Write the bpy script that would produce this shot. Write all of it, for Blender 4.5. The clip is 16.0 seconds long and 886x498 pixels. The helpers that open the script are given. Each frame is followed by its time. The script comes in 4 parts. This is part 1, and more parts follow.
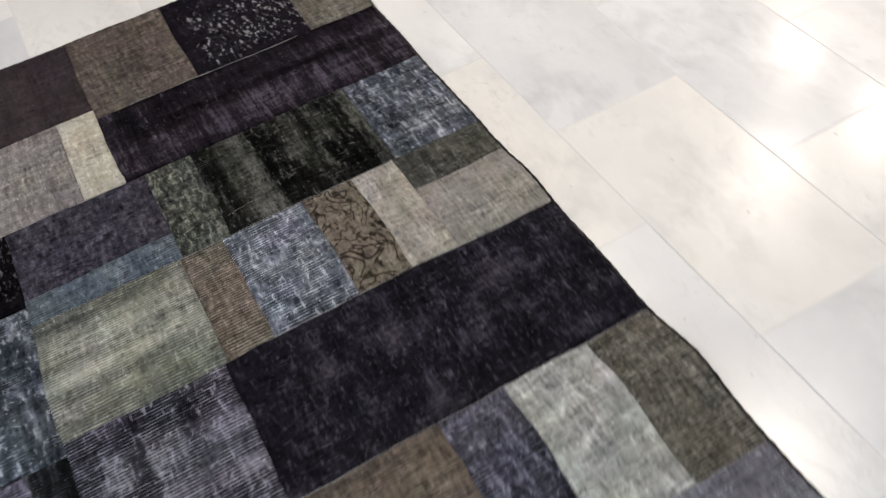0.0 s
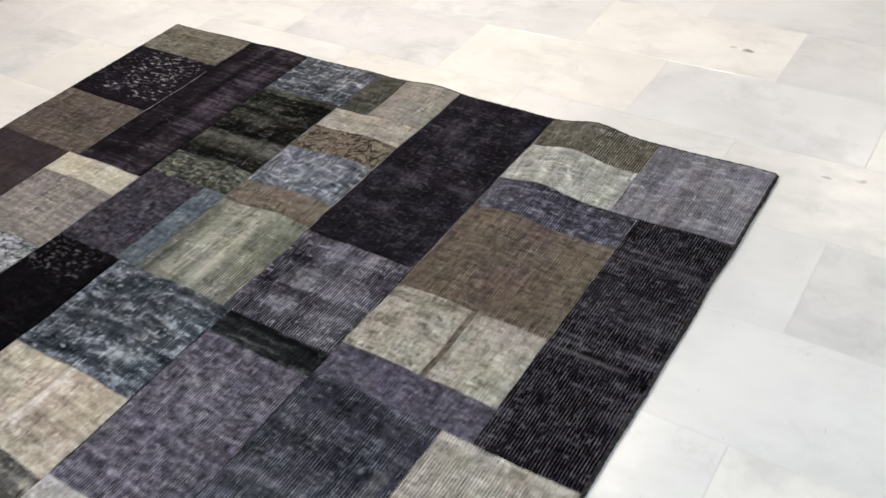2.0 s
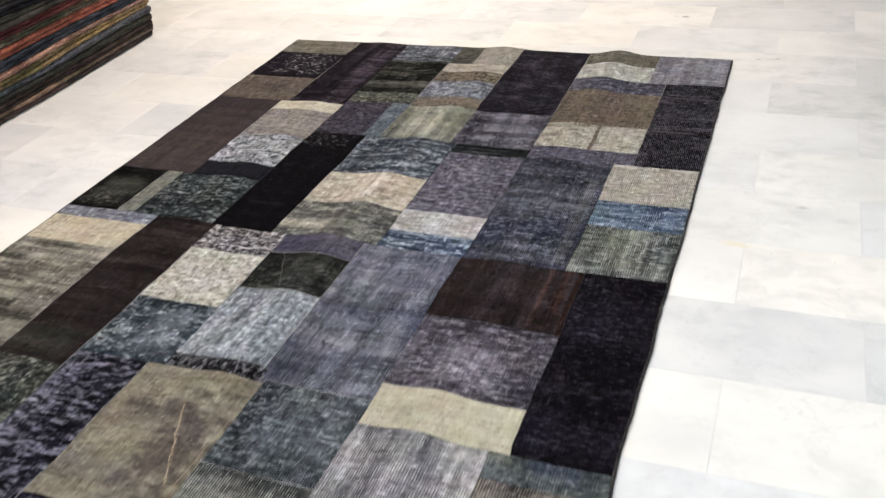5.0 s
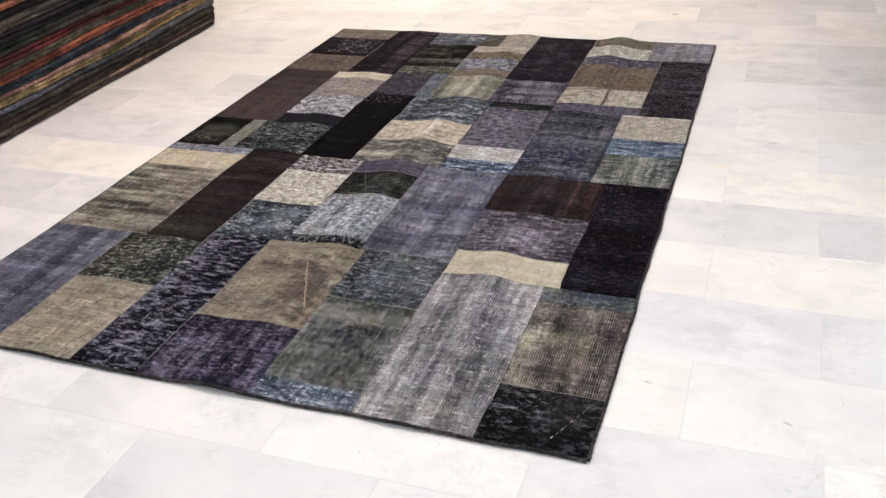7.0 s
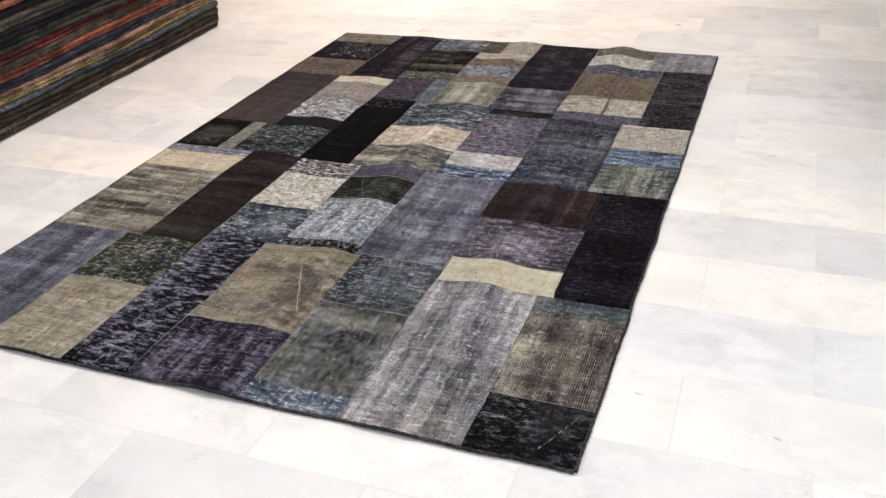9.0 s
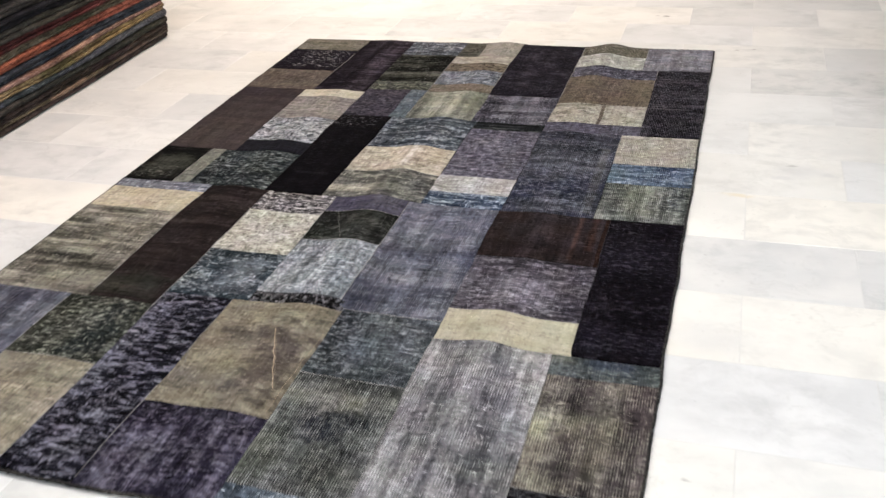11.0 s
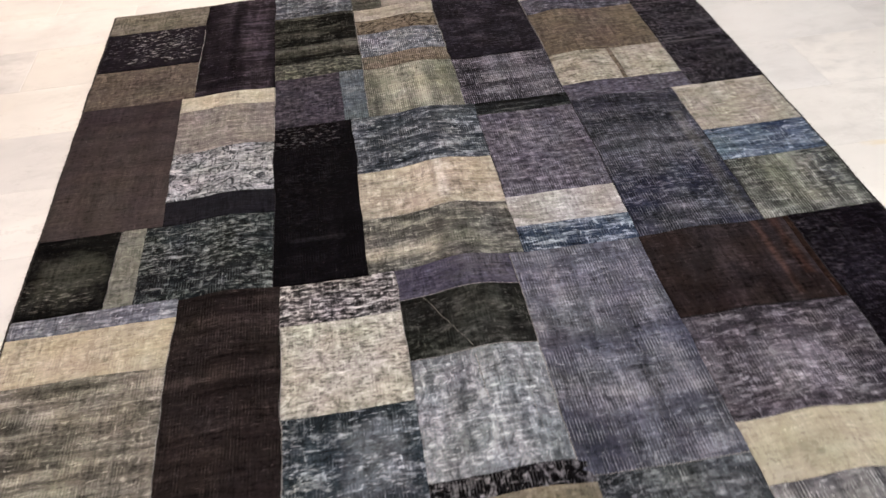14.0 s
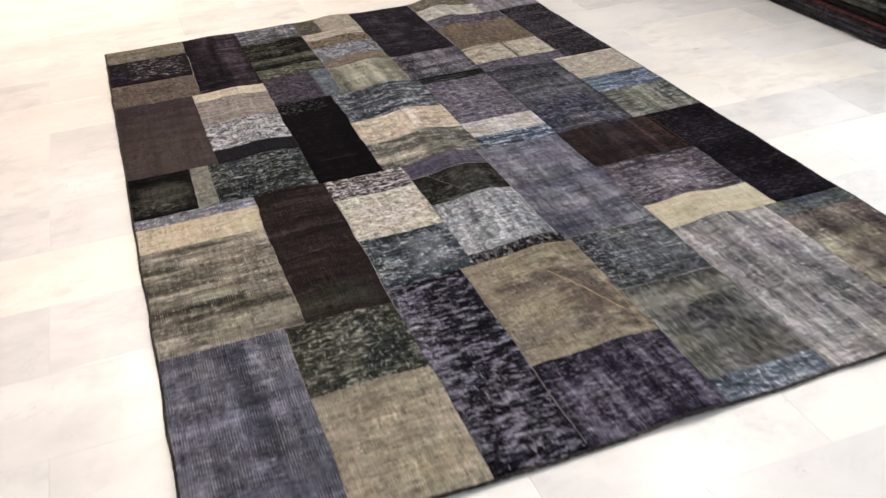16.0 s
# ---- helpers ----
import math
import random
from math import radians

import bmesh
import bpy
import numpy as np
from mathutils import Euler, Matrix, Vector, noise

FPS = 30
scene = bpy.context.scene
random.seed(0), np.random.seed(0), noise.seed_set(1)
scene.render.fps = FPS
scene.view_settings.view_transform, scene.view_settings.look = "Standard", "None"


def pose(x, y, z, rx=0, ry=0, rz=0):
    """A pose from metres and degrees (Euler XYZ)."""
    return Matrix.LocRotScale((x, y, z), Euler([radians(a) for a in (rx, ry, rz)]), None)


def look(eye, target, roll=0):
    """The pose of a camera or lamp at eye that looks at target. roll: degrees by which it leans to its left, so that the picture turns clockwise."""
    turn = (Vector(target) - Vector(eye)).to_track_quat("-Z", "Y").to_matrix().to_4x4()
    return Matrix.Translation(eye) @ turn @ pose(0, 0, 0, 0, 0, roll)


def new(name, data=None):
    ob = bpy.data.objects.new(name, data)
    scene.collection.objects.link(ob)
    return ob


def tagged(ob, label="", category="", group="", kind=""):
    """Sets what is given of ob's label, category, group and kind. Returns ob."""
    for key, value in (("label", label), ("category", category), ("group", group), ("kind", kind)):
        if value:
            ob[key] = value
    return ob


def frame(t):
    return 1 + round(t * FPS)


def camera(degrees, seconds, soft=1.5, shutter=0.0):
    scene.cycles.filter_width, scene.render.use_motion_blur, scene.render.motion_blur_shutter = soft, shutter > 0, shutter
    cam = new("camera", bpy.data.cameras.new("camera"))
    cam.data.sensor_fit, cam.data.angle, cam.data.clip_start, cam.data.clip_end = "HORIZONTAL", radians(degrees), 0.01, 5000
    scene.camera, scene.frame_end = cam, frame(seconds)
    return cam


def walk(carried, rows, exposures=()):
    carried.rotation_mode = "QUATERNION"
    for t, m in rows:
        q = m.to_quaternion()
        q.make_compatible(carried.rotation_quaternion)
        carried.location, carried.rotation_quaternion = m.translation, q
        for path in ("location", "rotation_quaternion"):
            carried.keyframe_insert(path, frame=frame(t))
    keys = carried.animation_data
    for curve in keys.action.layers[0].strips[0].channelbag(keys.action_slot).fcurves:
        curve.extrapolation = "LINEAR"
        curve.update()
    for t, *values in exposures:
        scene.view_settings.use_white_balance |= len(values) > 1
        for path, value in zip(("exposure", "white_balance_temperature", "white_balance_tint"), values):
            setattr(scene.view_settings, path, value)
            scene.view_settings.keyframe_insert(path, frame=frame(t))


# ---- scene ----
cam = camera(52.5, 16.0, soft=1.5, shutter=0.5)
PATH = [
    (0, (2.14, 2.38, 1.262), (0.923, 2.841, -0.256), -10.4),
    (0.5, (2.285, 2.136, 1.306), (1.103, 2.792, -0.168), -12.2),
    (1, (2.298, 1.781, 1.264), (1.201, 2.72, -0.12), -10.4),
    (1.5, (2.329, 1.471, 1.29), (1.378, 2.613, -0.049), -7.3),
    (2, (2.402, 1.2, 1.283), (1.465, 2.417, 0.003), -7.0),
    (2.5, (2.395, 0.95, 1.319), (1.524, 2.234, 0.057), -6.6),
    (3, (2.288, 0.603, 1.29), (1.552, 1.992, 0.054), -5.9),
    (3.5, (2.308, 0.298, 1.319), (1.594, 1.748, 0.141), -5.4),
    (4, (2.358, 0.0, 1.354), (1.632, 1.507, 0.257), -5.7),
    (4.5, (2.284, -0.338, 1.342), (1.563, 1.2, 0.287), -6.8),
    (5, (2.244, -0.654, 1.378), (1.572, 0.906, 0.323), -5.5),
    (7.5, (2.298, -1.529, 1.39), (1.665, 0.098, 0.414), -3.7),
    (8, (2.318, -1.503, 1.395), (1.661, 0.115, 0.421), -3.2),
    (10.5, (2.178, -1.355, 1.37), (1.588, 0.282, 0.385), -2.5),
    (11, (2.099, -1.111, 1.364), (1.528, 0.518, 0.355), -4.4),
    (11.5, (1.941, -0.893, 1.339), (1.428, 0.727, 0.284), -3.8),
    (12, (1.72, -0.674, 1.342), (1.323, 0.946, 0.238), -4.2),
    (12.5, (1.556, -0.42, 1.318), (1.238, 1.18, 0.161), -5.9),
    (13, (1.372, -0.221, 1.318), (1.128, 1.331, 0.081), -7.9),
    (13.5, (1.056, -0.145, 1.315), (1.007, 1.393, 0.037), -7.2),
    (14, (0.85, -0.219, 1.297), (0.989, 1.341, 0.054), -4.9),
    (14.5, (0.686, -0.456, 1.341), (0.933, 1.134, 0.153), -4.7),
    (15, (0.43, -0.66, 1.334), (0.836, 0.933, 0.195), -4.2),
    (15.5, (0.217, -0.877, 1.346), (0.755, 0.692, 0.229), -4.4),
    (16, (0.15, -1.183, 1.334), (0.692, 0.421, 0.27), -3.5),
]

EXPOSURES = [(0.0, -0.63, 5920, 7), (0.5, -0.56, 6000, 6), (1.5, -0.46, 6080, 6), (2.0, -0.36, 6100, 6), (2.5, -0.31, 6100, 6), (3.0, -0.26, 6150, 7), (4.0, -0.26, 6300, 10), (5.0, -0.23, 6300, 8), (7.5, -0.32, 6550, 13), (8.0, -0.26, 6550, 13), (10.5, -0.25, 6450, 9), (11.5, -0.21, 6450, 9), (12.5, -0.27, 6700, 13), (13.0, -0.33, 6700, 13), (14.0, -0.33, 6700, 13), (14.5, -0.3, 6700, 12), (16.0, -0.24, 6750, 12)]
walk(cam, [(t, look(eye, target, roll)) for t, eye, target, roll in PATH], EXPOSURES)

# ---- light: warm ceiling downlights, some of them added, and added cool lamps ----
CEILING = 3.0
world = bpy.data.worlds.new("world")
scene.world = world
world.use_nodes = True
world.node_tree.nodes["Background"].inputs["Color"].default_value = (0.75, 0.85, 1.0, 1)
world.node_tree.nodes["Background"].inputs["Strength"].default_value = 0.6


def area_lamp(name, m, shape, sx, sy, power, colour, spread=180):
    d = bpy.data.lights.new(name, "AREA")
    d.shape, d.size, d.size_y, d.energy, d.color = shape, sx, sy, power, colour
    d.spread = radians(spread)
    ob = new(name, d)
    ob.matrix_world = m
    return ob


WARM, NEUTRAL, COOL = (1.0, 0.83, 0.69), (1.0, 0.97, 0.94), (0.80, 0.90, 1.0)
KNOWN_AND_ADDED_LAMPS = [
    # four lamps placed by their reflections in the floor
    (-1.43, 6.67, WARM, 42), (-0.59, 5.62, WARM, 31), (-0.58, 6.60, WARM, 42), (1.73, 7.10, WARM, 40),
    # unseen lamps added overhead for general light
    (-0.30, 4.05, WARM, 29), (0.90, 4.30, WARM, 30), (-0.30, 1.30, (1.0, 0.855, 0.77), 34), (1.50, 0.60, NEUTRAL, 24),
    (2.75, 1.90, NEUTRAL, 13), (3.40, -0.90, NEUTRAL, 28), (0.60, -2.40, NEUTRAL, 28),
]
for lx, ly, colour, power in KNOWN_AND_ADDED_LAMPS:
    area_lamp("downlight_lamp", pose(lx, ly, CEILING - 0.035), "DISK", 0.20, 0.20, power, colour, 118)
# unseen cool lamps, added at two wall openings to light floor and stacks
area_lamp("daylight", look((1.5, -5.15, 1.5), (1.5, 0.0, 1.2)), "RECTANGLE", 7.6, 2.2, 150, COOL)
area_lamp("daylight", look((6.05, 1.5, 2.1), (0.0, 1.5, 0.9)), "RECTANGLE", 7.6, 1.1, 75, COOL)


# ---- materials ----
def linear(h, gain=1.0):
    out = []
    for i in (0, 2, 4):
        v = int(h[i:i + 2], 16) / 255
        out.append(gain * (v / 12.92 if v <= 0.04045 else ((v + 0.055) / 1.055) ** 2.4))
    return (*out, 1.0)


class Nodes:
    """Short hand for a material's node tree."""

    def __init__(self, name):
        self.mat = bpy.data.materials.new(name)
        self.mat.use_nodes = True
        self.tree = self.mat.node_tree
        self.shader = self.tree.nodes["Principled BSDF"]

    def add(self, kind, values=None, **fields):
        n = self.tree.nodes.new(kind)
        for k, v in fields.items():
            setattr(n, k, v)
        for k, v in (values or {}).items():
            self.put(n.inputs[k], v)
        return n

    def put(self, socket, v):
        if isinstance(v, bpy.types.NodeSocket):
            self.tree.links.new(v, socket)
        else:
            socket.default_value = v

    def math(self, op, a, b=0.0, c=0.0):
        n = self.add("ShaderNodeMath", operation=op)
        for s, v in zip(n.inputs, (a, b, c)):
            self.put(s, v)
        return n.outputs[0]

    def vmath(self, op, a, b):
        n = self.add("ShaderNodeVectorMath", operation=op)
        self.put(n.inputs[0], a)
        self.put(n.inputs[1], b)
        return n.outputs[0]

    def noise(self, vec, scale, detail=4.0, rough=0.55, distort=0.0):
        n = self.add("ShaderNodeTexNoise", {"Vector": vec, "Scale": scale, "Detail": detail, "Roughness": rough, "Distortion": distort})
        return n.outputs["Fac"]

    def ramp(self, fac, stops):
        n = self.add("ShaderNodeValToRGB", {"Fac": fac})
        e = n.color_ramp.elements
        while len(e) < len(stops):
            e.new(0.5)
        for el, (p, c) in zip(e, stops):
            el.position, el.color = p, c
        return n.outputs["Color"]

    def mix(self, fac, a, b, blend="MIX"):
        n = self.add("ShaderNodeMix", data_type="RGBA", blend_type=blend)
        self.put(n.inputs[0], fac)
        self.put(n.inputs[6], a)
        self.put(n.inputs[7], b)
        return n.outputs[2]

    def bump(self, height, strength, distance, normal=None):
        n = self.add("ShaderNodeBump", {"Height": height, "Strength": strength, "Distance": distance})
        if normal is not None:
            self.put(n.inputs["Normal"], normal)
        return n.outputs["Normal"]


seed_of = random.Random(11)


def dye(h, keep=0.58, gain=1.05):
    """A wool colour: duller and a little deeper than the swatch."""
    c = linear(h)
    grey = 0.25 * c[0] + 0.6 * c[1] + 0.15 * c[2]
    return tuple(gain * k * max(0.0, grey + keep * (v - grey)) ** 1.2 for v, k in zip(c[:3], (0.998, 1.0, 1.055))) + (1.0,)


def worn_pile(name, area, dark, mid, light, wear=0.6, size=26, stretch=(1, 1.7), knots=0.5, bands=0.22, broad=0.24, stripes=0.2, wide=0.2,
              rib=0.25, fleck=0.25, pits=0.2, vein=0.0, motif=0.0, tint=None, tint_size=6, nap=1.0, zones=()):
    """Sheared, overdyed and worn knotted pile. wear: blotches where it is rubbed down; bands, broad: thin and thick streaks of weft; stripes, wide: of warp;
    rib: bare warp threads; fleck: pale worn knots; zones: soft-edged dye marks (u0, u1, v0, v1, colour, amount, softness) in parts of the piece's width and length; an eighth value breaks one up into rubbed knots."""
    s = Nodes(name)
    xyz = s.add("ShaderNodeTexCoord").outputs["Object"]
    p = s.vmath("ADD", xyz, [seed_of.uniform(0, 9) for _ in range(3)])
    dark, mid, light = dye(dark), dye(mid), dye(light)
    nap, rib = (nap, rib) if mid[1] < 0.13 else (0.72 * nap, 0.75 * rib)
    unit = lambda n, gain: s.math("MULTIPLY", s.math("SUBTRACT", n, 0.5), 7.0 * gain)
    shake = s.add("ShaderNodeTexNoise", {"Vector": p, "Scale": 30.0, "Detail": 3.0}).outputs["Color"]
    q = s.vmath("ADD", p, s.vmath("MULTIPLY", shake, (0.022, 0.014, 0)))
    blotch = s.noise(s.vmath("MULTIPLY", q, (stretch[0], stretch[1], 1)), size, 4, 0.6)
    knot = s.noise(s.vmath("MULTIPLY", p, (95, 150, 1)), 1.0, 2, 0.55)
    thin_b = s.noise(s.vmath("MULTIPLY", q, (6, 85, 1)), 1.0, 3, 0.6)
    thick_b = s.noise(s.vmath("MULTIPLY", q, (2.2, 20, 1)), 1.0, 2, 0.5)
    thin_s = s.noise(s.vmath("MULTIPLY", q, (80, 5, 1)), 1.0, 3, 0.6)
    thick_s = s.noise(s.vmath("MULTIPLY", q, (19, 1.8, 1)), 1.0, 2, 0.5)
    f = s.math("ADD", unit(blotch, 0.20 * wear), 0.48)
    for n, gain in ((knot, 0.085 * knots), (thin_b, 0.13 * bands), (thick_b, 0.17 * broad), (thin_s, 0.12 * stripes), (thick_s, 0.17 * wide)):
        if gain:
            f = s.math("ADD", f, unit(n, gain))
    f = s.math("ADD", f, unit(s.noise(p, 200, 1, 0.5), 0.02))
    col = s.ramp(f, [(0.12, dark), (0.5, mid), (0.88, light)])
    deep = tuple(0.5 * v for v in dark[:3]) + (1.0,)
    pale = tuple(min(1.0, 1.30 * v + 0.012) for v in light[:3]) + (1.0,)
    if tint:
        amount = s.math("MULTIPLY", s.math("SUBTRACT", s.noise(q, tint_size, 3, 0.5), 0.46), 7.0)
        amount = s.add("ShaderNodeClamp", {"Value": amount, "Max": 0.8}).outputs[0]
        col = s.mix(amount, col, s.mix(0.6, col, dye(tint)))
    x0, x1, y0, y1 = area
    side = s.add("ShaderNodeSeparateXYZ", {"Vector": xyz})
    rough_edge = s.math("ADD", unit(blotch, 0.5), unit(s.noise(q, 9, 2), 0.25))
    for u0, u1, v0, v1, colour, amount, soft, *rubbed in zones:
        ux0, ux1, vy0, vy1 = x0 + (x1 - x0) * u0, x0 + (x1 - x0) * u1, y0 + (y1 - y0) * v0, y0 + (y1 - y0) * v1
        dx = s.math("SUBTRACT", s.math("ABSOLUTE", s.math("SUBTRACT", side.outputs[0], (ux0 + ux1) / 2)), (ux1 - ux0) / 2)
        dy = s.math("SUBTRACT", s.math("ABSOLUTE", s.math("SUBTRACT", side.outputs[1], (vy0 + vy1) / 2)), (vy1 - vy0) / 2)
        d = s.math("MULTIPLY_ADD", s.math("MAXIMUM", dx, dy), 1.0 / soft, s.math("MULTIPLY", rough_edge, min(1.0, min(ux1 - ux0, vy1 - vy0) / 0.09)))
        m = s.add("ShaderNodeMapRange", {"Value": d, "From Min": -0.6, "From Max": 0.6, "To Min": amount, "To Max": 0.0}, interpolation_type="SMOOTHSTEP").outputs[0]
        if rubbed:
            worn = s.noise(s.vmath("MULTIPLY", q, (46, 118, 1)), 1.0, 3, 0.65)
            m = s.math("MULTIPLY", m, s.add("ShaderNodeMapRange", {"Value": worn, "From Min": 0.60 - 0.1 * rubbed[0], "From Max": 0.68 - 0.1 * rubbed[0], "To Max": 0.8}).outputs[0])
        lit = s.mix(1.0, s.mix(0.8, (0.5, 0.5, 0.5, 1), s.ramp(f, [(0.12, (0.15, 0.15, 0.15, 1)), (0.5, (0.48, 0.48, 0.48, 1)), (0.88, (0.95, 0.95, 0.95, 1))])), tuple(2 * v for v in dye(colour)[:3]) + (1.0,), "MULTIPLY")
        col = s.mix(m, col, lit)
    if vein:
        ve = s.math("ABSOLUTE", s.math("SUBTRACT", s.noise(s.vmath("ADD", p, (3, 1, 0)), 17, 2, 0.5, 1.4), 0.5))
        ve = s.add("ShaderNodeMapRange", {"Value": ve, "From Min": 0.012, "From Max": 0.042, "To Min": vein, "To Max": 0.0}).outputs[0]
        col = s.mix(ve, col, dark)
    if motif:
        mo = s.noise(s.vmath("MULTIPLY", p, (30, 52, 1)), 1.0, 2, 0.5)
        mo = s.add("ShaderNodeMapRange", {"Value": mo, "From Min": 0.60, "From Max": 0.68, "To Min": 0.0, "To Max": motif}).outputs[0]
        col = s.mix(mo, col, dark)
    # bare warp threads where the pile has gone
    run_x = s.math("MULTIPLY", s.add("ShaderNodeSeparateXYZ", {"Vector": p}).outputs[0], 2 * math.pi / 0.0062)
    wave = s.math("SINE", s.math("MULTIPLY_ADD", s.noise(p, 18, 2), 3.0, run_x))
    bare = s.noise(s.vmath("MULTIPLY", q, (26, 20, 1)), 1.0, 3, 0.6)
    bare = s.math("ADD", bare, s.math("MULTIPLY", s.math("SUBTRACT", thick_b, 0.5), 0.6))
    bare = s.add("ShaderNodeMapRange", {"Value": bare, "From Min": 0.56 - 0.26 * rib, "From Max": 0.74 - 0.26 * rib}).outputs[0]
    if rib:
        thread = s.add("ShaderNodeMapRange", {"Value": wave, "From Min": 0.0, "From Max": 0.9}).outputs[0]
        broken = s.noise(s.vmath("MULTIPLY", p, (161, 38, 1)), 1.0, 3, 0.65)
        thread = s.math("MULTIPLY", thread, s.add("ShaderNodeMapRange", {"Value": broken, "From Min": 0.40, "From Max": 0.60}).outputs[0])
        col = s.mix(s.math("MULTIPLY", s.math("MULTIPLY", thread, bare), min(0.8, 0.70 * rib)), col, pale)
        # grooves between the threads darkened in the colour, standing in for their shade
        groove = s.add("ShaderNodeMapRange", {"Value": wave, "From Min": -1.0, "From Max": -0.1, "To Min": 1.0, "To Max": 0.0}).outputs[0]
        col = s.mix(s.math("MULTIPLY", s.math("MULTIPLY", groove, bare), min(0.8, 0.75 * rib)), col, deep)
    # rubbed knots and holes in the pile, in short rows
    dash = s.math("MAXIMUM", s.noise(s.vmath("MULTIPLY", q, (42, 125, 1)), 1.0, 2, 0.55), s.math("SUBTRACT", s.noise(s.vmath("MULTIPLY", q, (130, 36, 1)), 1.0, 2, 0.55), 0.035))
    dash = s.math("ADD", s.math("SUBTRACT", dash, 0.018), s.math("MULTIPLY", s.math("SUBTRACT", f, 0.5), 0.16))
    if fleck:
        m = s.add("ShaderNodeMapRange", {"Value": dash, "From Min": 0.63 - 0.09 * fleck, "From Max": 0.71 - 0.09 * fleck, "To Min": 0.0, "To Max": 0.28 + 0.45 * fleck}).outputs[0]
        col = s.mix(m, col, pale)
    if pits:
        m = s.add("ShaderNodeMapRange", {"Value": dash, "From Min": 0.36 + 0.09 * pits, "From Max": 0.43 + 0.09 * pits, "To Min": 0.3 + 0.6 * pits, "To Max": 0.0}).outputs[0]
        col = s.mix(m, col, deep)
    lint = s.add("ShaderNodeMapRange", {"Value": s.noise(s.vmath("MULTIPLY", p, (130, 190, 1)), 1.0, 1, 0.5), "From Min": 0.73, "From Max": 0.78, "To Min": 0.0, "To Max": 0.36}).outputs[0]
    col = s.mix(lint, col, tuple(min(1.0, 1.7 * v + 0.03) for v in light[:3]) + (1.0,))
    # the dye never took evenly
    drift = s.add("ShaderNodeTexNoise", {"Vector": p, "Scale": 11.0, "Detail": 3.0}).outputs["Color"]
    drift = s.vmath("ADD", s.vmath("MULTIPLY", drift, (0.18, 0.12, 0.26)), (0.91, 0.94, 0.87))
    rows = s.noise(s.vmath("MULTIPLY", q, (26, 125, 1)), 1.0, 2, 0.6)
    cols = s.noise(s.vmath("MULTIPLY", q, (125, 24, 1)), 1.0, 2, 0.6)
    weft = s.noise(s.vmath("MULTIPLY", p, (6, 140, 1)), 1.0, 2, 0.6)
    warp = s.noise(s.vmath("MULTIPLY", p, (140, 5, 1)), 1.0, 2, 0.6)
    pile = s.math("ADD", s.math("ADD", unit(rows, 0.23 * nap), unit(cols, 0.23 * nap)), s.math("ADD", unit(knot, 0.06 * nap), 1.0))
    pile = s.math("ADD", pile, s.math("ADD", unit(weft, 0.09 * nap), unit(warp, 0.12 * nap)))
    close = s.add("ShaderNodeMapRange", {"Value": s.noise(q, 13, 3, 0.55), "From Min": 0.36, "From Max": 0.66, "To Min": 0.35, "To Max": 1.35}).outputs[0]
    pile = s.math("MAXIMUM", s.math("MULTIPLY_ADD", s.math("SUBTRACT", pile, 1.0), close, 1.0), 0.25)
    col = s.vmath("MULTIPLY", s.vmath("MULTIPLY", col, drift), s.add("ShaderNodeCombineXYZ", {"X": pile, "Y": pile, "Z": pile}).outputs[0])
    s.put(s.shader.inputs["Base Color"], col)
    s.shader.inputs["Roughness"].default_value = 0.95
    s.shader.inputs["Specular IOR Level"].default_value = 0.03
    h = s.math("MULTIPLY_ADD", s.math("MULTIPLY", wave, bare), 0.2 + 0.5 * rib, s.math("MULTIPLY_ADD", knot, 0.8, f))
    s.put(s.shader.inputs["Normal"], s.bump(h, 0.6, 0.0018))
    return s.mat


